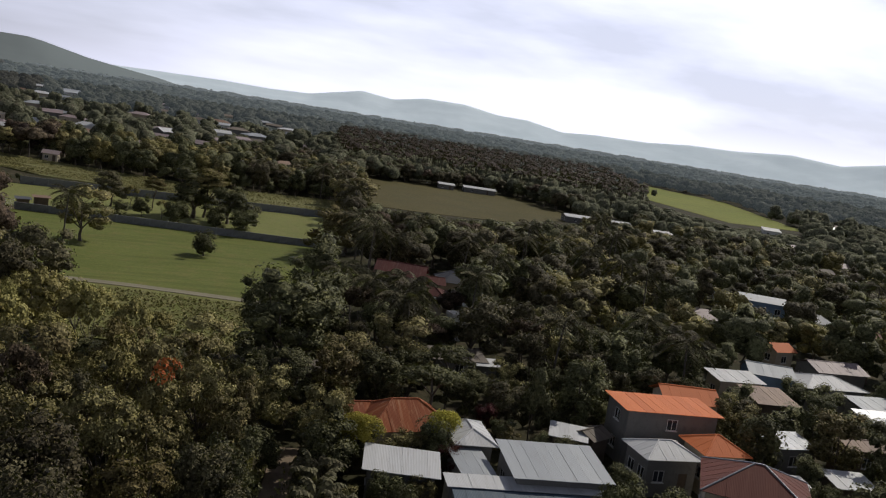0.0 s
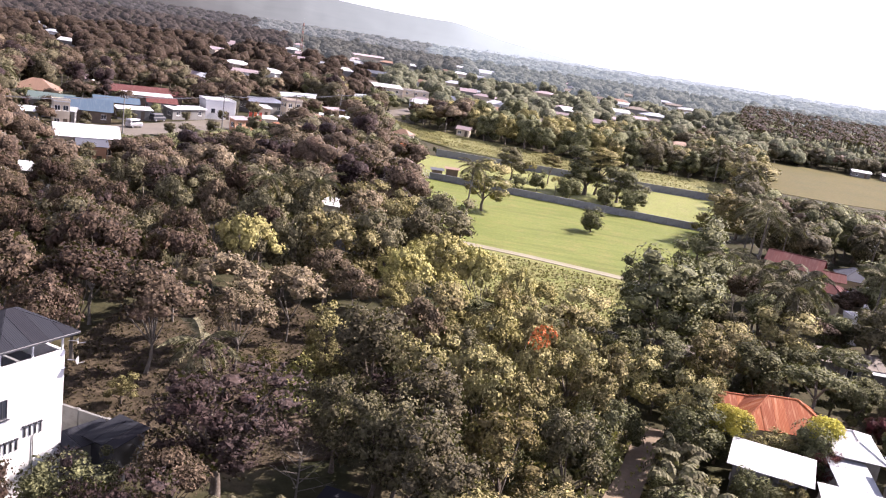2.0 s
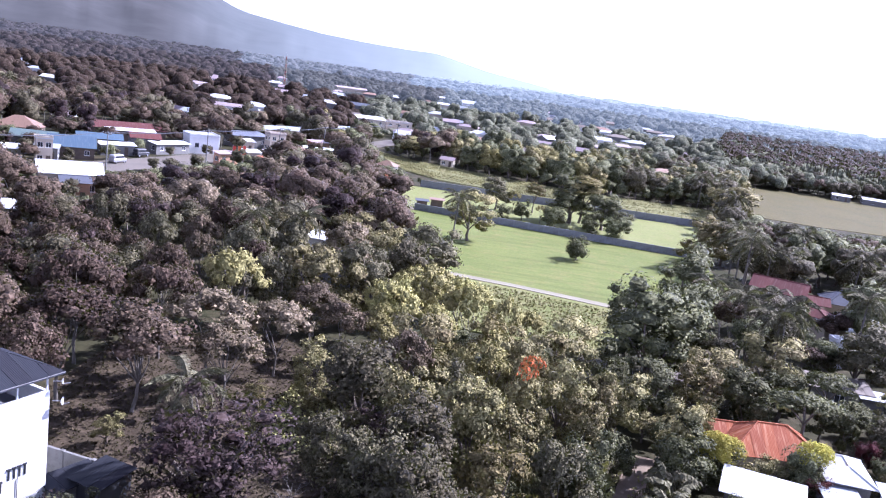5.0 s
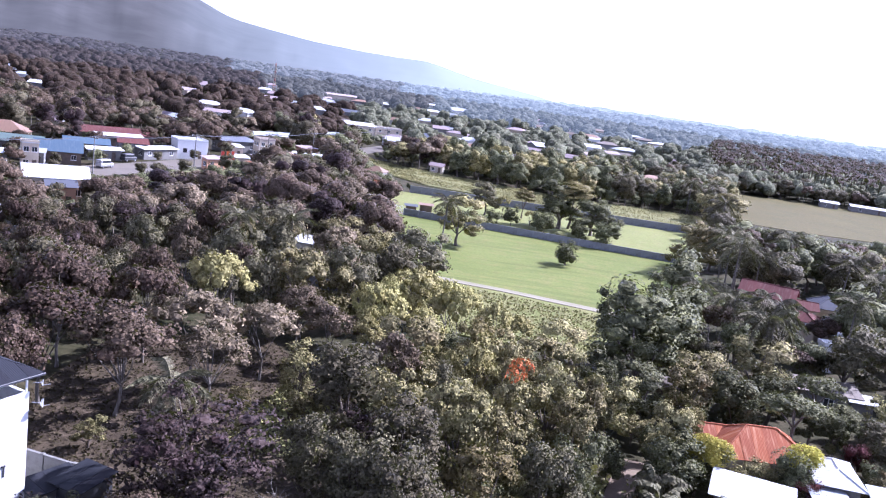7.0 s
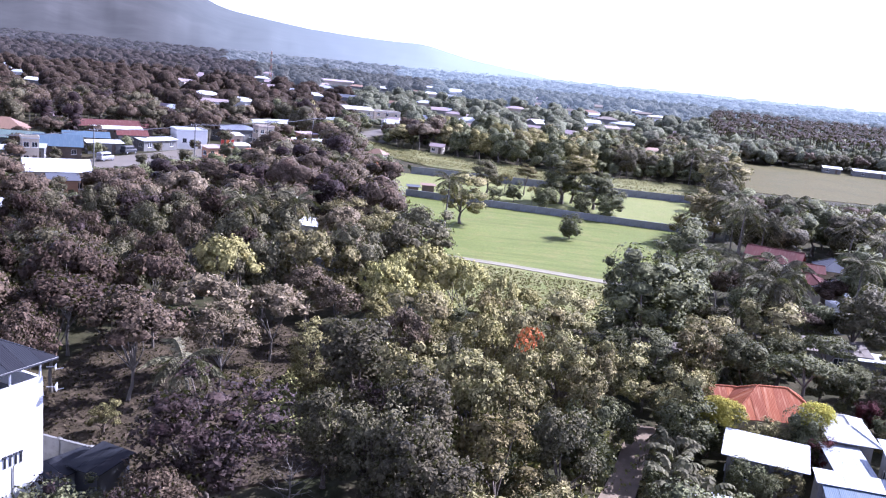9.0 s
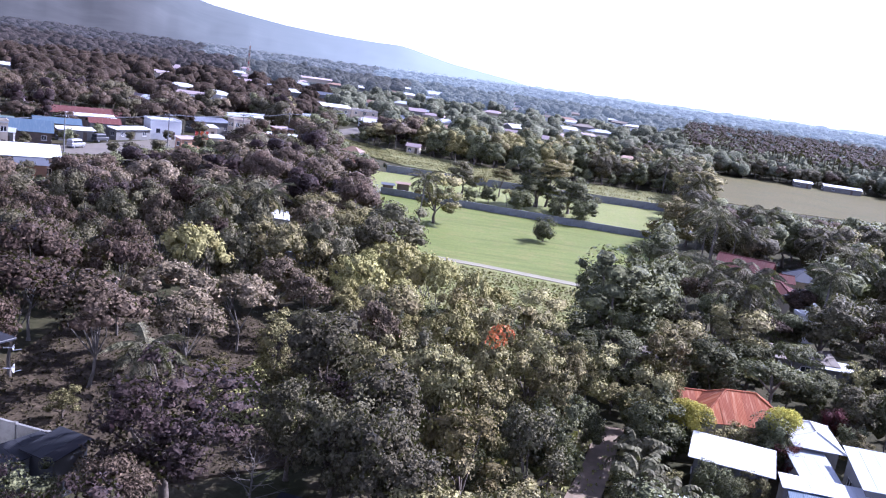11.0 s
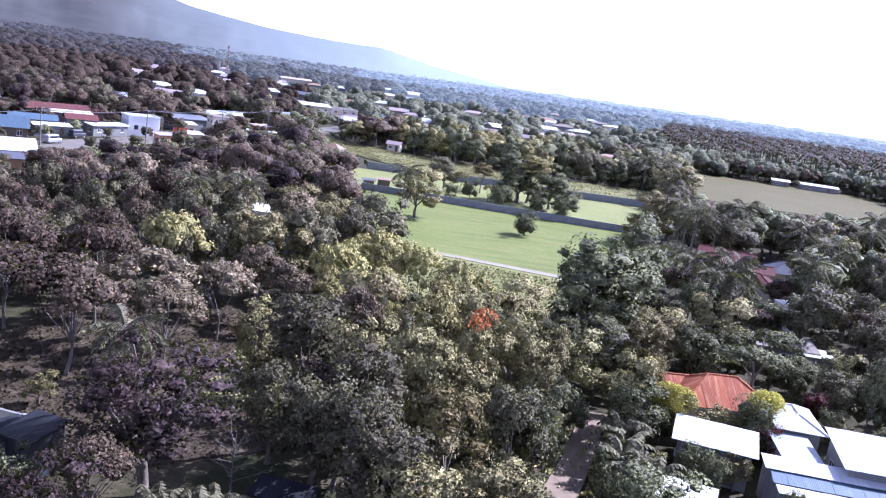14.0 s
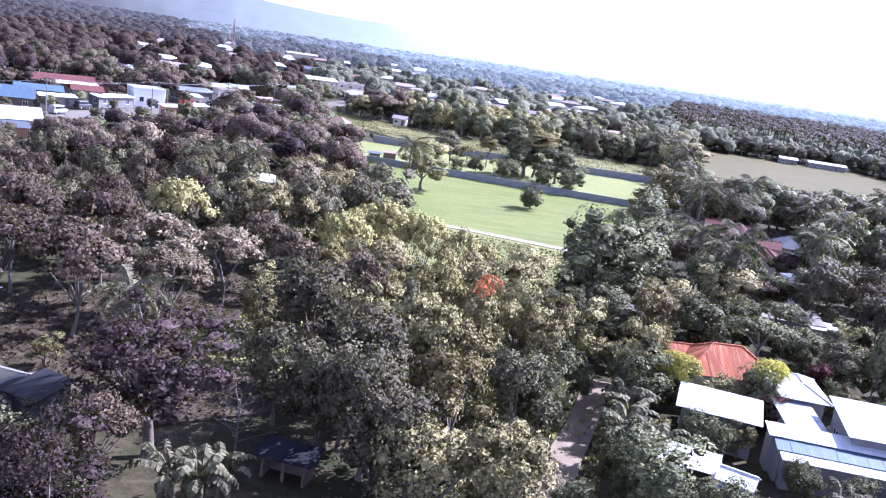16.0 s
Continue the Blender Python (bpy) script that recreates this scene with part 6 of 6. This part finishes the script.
for x, y, r in ((-67.2, 178, 2.4), (-74.4, 186, 1.6), (-68.1, 196, 2.0), (-62.7, 210, 2.4), (-94.6, 198, 2.2), (-88.2, 211.5, 1.8), (-72.3, 240, 2.6), (-55.3, 222, 2.4), (-52.4, 252, 2.6), (-100.6, 180, 2.2), (-81.2, 160, 2.4), (-81.3, 240, 3.0), (-92.0, 234, 3.2), (-107.1, 196, 2.6), (-107.5, 216, 3.2), (-101.5, 184.5, 2.6), (-92.6, 184.0, 1.4), (-87.6, 196.5, 1.3), (-81.0, 212.5, 1.4), (-75.8, 224.5, 1.6), (-69.6, 231.5, 1.5), (-97.5, 214.0, 2.8), (-85.5, 227.0, 2.6), (-71.0, 237.5, 2.4), (-80.0, 252.0, 3.0), (-62.4, 246.0, 2.0)):
    grow("dark" if r < 2.5 else "purp", x, y, r * 1.25, r)
for x, y, s in ((16.6, 58.6, 1.3), (15.4, 53.4, 1.35), (-10.9, 41.4, 1.25), (-9.6, 42.6, 1.0), (16.8, 55.6, 0.9), (28.4, 49.8, 1.0)):
    banana(x, y, s, 4)
bare_tree(-9.4, 47.9, 4.2)


# ---- the rest of the woods ----
def inside(p, outline):
    x, y, hit = p[0], p[1], False
    for (x0, y0), (x1, y1) in zip(outline, outline[1:] + outline[:1]):
        if (y0 > y) != (y1 > y) and x < (x1 - x0) * (y - y0) / (y1 - y0) + x0:
            hit = not hit
    return hit


OPEN = [FIELD, STRIP, CROPS, DRY, GREEN, SCRUBLAND, LANE, ROAD, ORCHARD]
# What lies open to view from the air over the lane: for each bearing, the distances at which ground or roofs show.
EYE_Z = 26.5
BEARING, REACH = np.arange(-45, 62, 0.4), np.arange(40, 900, 3.0)
SHOWN = np.full((len(BEARING), len(REACH)), np.nan)
for bi, bearing in enumerate(np.radians(BEARING)):
    for ri, reach in enumerate(REACH):
        p = (reach * math.sin(bearing), reach * math.cos(bearing))
        if reach < 620 and any(inside(p, o) for o in (FIELD, STRIP, CROPS, DRY, GREEN, SCRUBLAND)):
            SHOWN[bi, ri] = -1.2
        elif 47 < reach < 69 and inside(p, LANE):
            SHOWN[bi, ri] = -0.3
        elif (188 < reach < 236 or 322 < reach < 346) and inside(p, ROAD):
            SHOWN[bi, ri] = -0.5
TALL += [(-68.8, 140.6, 5.5, 1.6, 0), (20.6, 65.4, 2.2, 2.4, 0), (28.0, 65.2, 2.2, 2.8, 0)]
for x, y, hw, h, hd in TALL:
    d, b = math.hypot(x, y), math.degrees(math.atan2(x, y))
    half = math.degrees((hw * 0.8) / d)
    for bi in np.nonzero(np.abs(BEARING - b) <= max(half, 0.2))[0]:
        ri = int((d - hd * 0.8 - 40) / 3)
        if 0 <= ri < len(REACH):
            SHOWN[bi, ri] = h * 0.62 if d < 110 else h * 0.85


def headroom(x, y):
    """How tall a plant may stand here without hiding what lies open behind it."""
    d, b = math.hypot(x, y), math.degrees(math.atan2(x, y))
    bi = int(round((b - BEARING[0]) / 0.4))
    if not 0 <= bi < len(BEARING):
        return 99.0
    row = SHOWN[bi]
    k = (REACH > d + 2) & ~np.isnan(row)
    return float((EYE_Z - (EYE_Z - row[k]) * d / REACH[k]).min()) if k.any() else 99.0


def free(x, y, r, slack=0.6):
    if any(inside((x, y), o) for o in OPEN):
        return False
    if any(math.hypot(x - a, y - b) < c + r * 0.4 for a, b, c in BUILT):
        return False
    return not any(math.hypot(x - a, y - b) < (c + r) * slack for a, b, c in GROWN)


HOLLOW = [(-14.5, 36.5), (-2.5, 38), (-2.8, 58), (-6, 61), (-13, 60)]
OPEN.append(HOLLOW)
wood = random.Random(8)
MASSED = {}


def fill(az0, az1, r0, r1, step, kinds, size, height, slack=0.6, palms=0.0, within=None, massed=False, count=9999):
    """Trees, a step apart, wherever there is room; massed: joined into the woodland of their kind."""
    r, n = r0, 0
    while r < r1:
        da = step / r
        a = radians(az0)
        while a < radians(az1):
            rr, aa = r + wood.uniform(-0.45, 0.45) * step, a + wood.uniform(-0.45, 0.45) * da
            a += da
            x, y, rad = rr * math.sin(aa), rr * math.cos(aa), wood.uniform(*size)
            zc, kind, pick = wood.uniform(*height), wood.choice(kinds), wood.random()
            if (within and not inside((x, y), within)) or n >= count:
                continue
            top = headroom(x, y)
            if zc + 0.9 * rad > top:
                zc = top - 0.9 * rad if top > 3 * rad else top / 1.6
                if zc < 0.9:
                    continue
                rad = min(rad, max(zc * 1.1, 1.0))
                if zc < 2.6:
                    kind = "bush"
            if not free(x, y, rad, slack):
                continue
            n += 1
            if pick < palms and top > 9:
                far_palm(x, y, wood.uniform(8, 10.5))
            elif massed:
                GROWN.append((x, y, rad))
                MASSED.setdefault((kind, wood.randrange(3)), []).append((x, y, zc, rad, wood.uniform(0, 6.28)))
            else:
                grow(kind, x, y, zc, rad)
        r += step


# left-hand mix chosen brown and dark to copy the lens cast
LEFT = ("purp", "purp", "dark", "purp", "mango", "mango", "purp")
MIXED = ("med", "dark", "med", "dense", "bush", "dense", "dark")
CENTRE = [(-9, 40), (7, 38), (9.6, 58), (12.6, 72), (18, 84), (8, 82), (-6, 78), (-6, 60)]
SPINNEY = [(-12, 79), (8, 82), (14, 90), (14, 99), (-4, 101), (-13, 96)]
fill(-12, 14, 38, 100, 3.9, ("med", "dark", "tan", "lay", "med", "purp", "dark"), (2.1, 3.3), (4.0, 7.2), 0.68, within=CENTRE)
fill(-12, 14, 78, 102, 3.6, ("pale", "pale", "pale", "yg"), (1.9, 2.8), (5.0, 6.8), 0.5, within=SPINNEY)
fill(-40, -14, 32, 56, 4.2, ("mango", "purp"), (2.2, 3.2), (3.6, 5.4), 0.55, count=16)
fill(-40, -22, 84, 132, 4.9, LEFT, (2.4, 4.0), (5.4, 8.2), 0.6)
fill(-22, -16, 84, 132, 4.9, ("tan", "dark", "purp", "tan", "dark"), (2.4, 4.0), (5.4, 8.2), 0.6)
fill(-16, -5, 84, 132, 4.9, ("tan", "dark", "med", "tan", "dark", "tan"), (2.4, 4.0), (5.2, 8.0), 0.6)
fill(-40, -24, 58, 86, 4.8, ("purp", "purp", "mango"), (2.6, 4.0), (5.6, 8.2), 0.58)
fill(-6, 9, 98, 124, 4.2, ("pale", "med", "pale"), (2.0, 3.0), (4, 6), 0.52)
fill(10, 28, 96, 128, 4.9, ("dark", "purp", "dark", "dense", "purp", "dark"), (2.0, 3.5), (3.0, 6.2), 0.62, palms=0.2)
fill(28, 56, 96, 128, 4.9, ("dense", "dark", "med", "dense", "bush"), (2.0, 3.4), (2.8, 5.6), 0.62, palms=0.1)
fill(10, 56, 58, 97, 4.7, MIXED, (1.8, 3.3), (2.8, 5.8), 0.58, palms=0.06)
fill(12, 56, 48, 100, 3.4, ("bush", "bush", "med"), (1.0, 1.7), (1.5, 2.6), 0.6, count=85)
fill(-10, 14, 38, 80, 2.6, ("bush", "bush", "med"), (0.9, 1.6), (1.2, 2.4), 0.42, within=CENTRE, count=110)
fill(-30, 12, 40, 60, 3.0, ("bush",), (0.9, 1.5), (1.2, 2.2), 0.55, count=40)
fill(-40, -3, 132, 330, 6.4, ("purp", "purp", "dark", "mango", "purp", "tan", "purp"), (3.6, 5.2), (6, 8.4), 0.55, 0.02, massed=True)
fill(9, 25, 126, 310, 6.2, ("dark", "dark", "dense", "dark", "purp"), (3.0, 4.6), (4.6, 7.2), 0.55, 0.26, massed=True)
fill(25, 58, 126, 310, 6.2, ("dense", "dark", "med", "dense", "dark", "yg"), (2.8, 4.4), (4.2, 6.8), 0.58, 0.1, massed=True)
fill(-13, 16, 222, 340, 6.2, ("dense", "dense", "med", "yg", "dense"), (3.4, 5.2), (5, 7.2), 0.55, massed=True)

fill(-12, 16, 258, 312, 3.6, ("bush", "dense", "bush"), (1.5, 2.6), (1.6, 3.0), 0.5, massed=True)
fill(-33, -4, 136, 225, 4.6, ("purp", "dark", "purp", "mango", "tan"), (1.5, 2.6), (2.0, 3.6), 0.5, massed=True)

fill(9, 30, 380, 430, 5.5, ("dense", "dark", "dark", "purp"), (3.2, 5.0), (3.6, 5.4), 0.5, massed=True)
fill(9, 14, 268, 384, 6.0, ("dense", "dark", "dark"), (3.2, 5.0), (3.6, 5.4), 0.5, massed=True)

# the woodland beyond the field, joined kind by kind
WOODLAND, FACING = {}, {}
for (kind, variant), rows in MASSED.items():
    V, Q, S, (tv, tq) = tree_shape(kind, 2, variant)
    for arrays, mat in (((V, Q, S), LEAF[LEAF_OF.get(kind, kind)]), ((tv, tq), SPECIES[kind][-1])):
        for x, y, zc, rad, turn in rows:
            c, s = math.cos(turn) * rad / 3.5, math.sin(turn) * rad / 3.5
            v = arrays[0]
            w = np.stack([v[:, 0] * c - v[:, 1] * s + x, v[:, 0] * s + v[:, 1] * c + y, v[:, 2] * (zc + 0.9 * rad) / 9.4], 1)
            WOODLAND.setdefault(mat.name, []).append((w, arrays[1]))
            if len(arrays) > 2:
                v = arrays[2]
                FACING.setdefault(mat.name, []).append(np.stack([v[:, 0] * math.cos(turn) - v[:, 1] * math.sin(turn), v[:, 0] * math.sin(turn) + v[:, 1] * math.cos(turn), v[:, 2]], 1))
for mat_name, pieces in WOODLAND.items():
    trunks = "bark" in mat_name
    nm = "woodland_trunks" if trunks else "woodland"
    tagged(new(nm, mesh_of(nm, *merged(pieces), bpy.data.materials[mat_name], normals=None if trunks else np.concatenate(FACING[mat_name]))), "trunks of the trees round the fields" if trunks else "crowns of mixed trees round fields and town", "woods", kind="stuff")


def far_woods(name, az0, az1, r0, r1, step, sprays, size, radius, zc, mat, label, seed, grow_with=0.0, masses=3):
    """Woods that merge into a rough blanket: each tree a few rounded masses with leaf sprays on them."""
    rng = np.random.default_rng(seed)
    P, N, S, C, R = [], [], [], [], []
    r = r0
    while r < r1:
        s = step * (1 + grow_with * (r - r0) / r0)
        k = max(1, int(radians(az1 - az0) * r / s))
        a = radians(az0) + (np.arange(k) + rng.uniform(0, 1, k)) * radians(az1 - az0) / k
        q = r + rng.uniform(-0.5, 0.5, k) * s
        for x, y in zip(q * np.sin(a), q * np.cos(a)):
            if r < 900 and (any(inside((x, y), o) for o in (DRY, GREEN, ROAD, CROPS)) or any(math.hypot(x - b, y - d) < c * 0.8 + 1.5 for b, d, c in BUILT)):
                continue
            f = s / step * rng.uniform(0.6, 1.35)
            top = headroom(x, y) if r < 900 else 99
            if top < 2:
                continue
            low = min(1.0, top / (zc * 2.2))
            tall = rng.uniform(0.75, 1.3) if low > 0.99 else 0.85
            for m in range(masses):
                rm = radius * f * (0.78 if m == 0 else rng.uniform(0.4, 0.62))
                off = np.array([0, 0, 0]) if m == 0 else rng.normal(0, 0.5, 3) * radius * f * (1, 1, 0.35)
                c = np.array([x, y, zc * f**0.4 * low * tall]) + off * (1, 1, low)
                C.append(c)
                R.append((rm, rm * min(1.0, zc * 0.8 * low / radius) * 1.05))
                k2 = sprays // masses
                e = rng.normal(0, 1, (k2, 3))
                e /= np.linalg.norm(e, axis=1, keepdims=True)
                e[:, 2] = np.abs(e[:, 2]) * 1.1 - 0.25
                P.append(c + e * np.array([rm, rm, R[-1][1]]) * rng.uniform(0.9, 1.15, (k2, 1)))
                N.append(e)
                S.append(np.full(k2, size * f))
        r += s
    P, N, S, R = np.concatenate(P), np.concatenate(N), np.concatenate(S), np.array(R)
    V, Q = leaves_at(P, N + (0, 0, 0.5), S, rng, 0.1, 0.42, True)
    facing = np.repeat(N + (0, 0, 0.2) + rng.normal(0, 0.15, N.shape), 3, 0)
    C = np.array(C)
    cv, cf, cn = lumps(np.zeros_like(C), R[:, 0], 1.0, rng)
    cv = cv * np.stack([np.ones(len(cv)), np.ones(len(cv)), np.repeat(R[:, 1] / R[:, 0], 12)], 1) + np.repeat(C, 12, 0)
    return tagged(new(name, mesh_of(name, np.concatenate([V, cv]), np.concatenate([Q, cf + len(V)]), mat, normals=np.concatenate([facing, cn + (0, 0, 0.2)]))), label, "woods", kind="stuff")


# western woods carry the lens cast in their leaf colour
far_woods("far_woods", -36, -9, 325, 640, 8.6, 36, 1.15, 4.2, 4.8, LEAF["brown"], "woods and gardens round the town, brown lens cast in leaf colour", 21, 0.15)
far_woods("far_town_woods", -38, -15, 640, 1150, 11.5, 20, 1.8, 5.4, 5.2, LEAF["brown_far"], "woods between the outlying roofs, lens cast and haze in leaf colour", 27, 0.25, 2)
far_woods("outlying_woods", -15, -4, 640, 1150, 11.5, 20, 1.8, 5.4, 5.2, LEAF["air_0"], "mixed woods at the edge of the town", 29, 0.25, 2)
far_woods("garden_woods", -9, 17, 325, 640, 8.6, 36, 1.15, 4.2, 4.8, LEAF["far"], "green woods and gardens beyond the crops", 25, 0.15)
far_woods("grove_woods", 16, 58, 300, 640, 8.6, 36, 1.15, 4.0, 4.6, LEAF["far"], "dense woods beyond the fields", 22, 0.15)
far_woods("hazy_woods", -4, 60, 640, 1150, 11.5, 20, 1.8, 5.4, 5.2, LEAF["air_1"], "green woods with thin haze put into leaf colour", 28, 0.25, 2)
far_woods("remote_town_woods", -42, -17, 1150, 2400, 20, 9, 4.0, 9.0, 6.0, LEAF["haze_west"], "woods below the mountain, lens cast and haze in leaf colour", 26, 0.5, 1)
far_woods("remote_mixed_woods", -17, -6, 1150, 2400, 20, 9, 4.0, 9.0, 6.0, LEAF["air_west"], "woods below the mountain foot, paled by haze in leaf colour", 30, 0.5, 1)
far_woods("remote_woods", -6, 62, 1150, 2300, 20, 9, 4.0, 9.0, 6.0, LEAF["air_2"], "endless woods with bluish haze put into leaf colour", 23, 0.5, 1)
far_woods("horizon_woods", -5, 66, 2300, 4600, 58, 4, 11.0, 26, 7.0, LEAF["air_3"], "treeline at the horizon, pale blue-grey haze in its colour", 24, 0.3, 1)


def palm_grove():
    """A plantation of tall palms, far off: stems and star-shaped heads."""
    rng = np.random.default_rng(41)
    pieces = []
    for r in np.arange(430, 860, 9.5):
        for a in np.arange(radians(14.5), radians(34), 9.5 / r):
            rr, aa = r + rng.uniform(-4, 4), a + rng.uniform(-4, 4) / r
            x, y = rr * math.sin(aa), rr * math.cos(aa)
            if any(inside((x, y), o) for o in (DRY, GREEN)):
                continue
            h = rng.uniform(9.5, 13)
            w = 0.2
            pieces.append((np.array([(x - w, y, 0), (x + w, y, 0), (x + w, y, h), (x - w, y, h)]), np.array([[0, 1, 2, 3]])))
            for k in range(9):
                b = k * 0.698 + rng.uniform(-0.3, 0.3)
                c, s = math.cos(b), math.sin(b)
                L = rng.uniform(2.6, 3.6)
                z = rng.uniform(-1.0, 1.6)
                pieces.append((np.array([(x, y, h), (x + c * L * 0.5 - s * 0.75, y + s * L * 0.5 + c * 0.75, h + 0.5 + z * 0.4), (x + c * L, y + s * L, h - 0.8 + z * 0.6), (x + c * L * 0.5 + s * 0.75, y + s * L * 0.5 - c * 0.75, h + 0.3 + z * 0.4)]), np.array([[0, 1, 2, 3]])))
    V, Q = merged(pieces)
    return tagged(new("palm_grove", mesh_of("palm_grove", V, Q, LEAF["mango"])), "far plantation of tall brownish coconut palms", "palm grove", kind="stuff")


palm_grove()
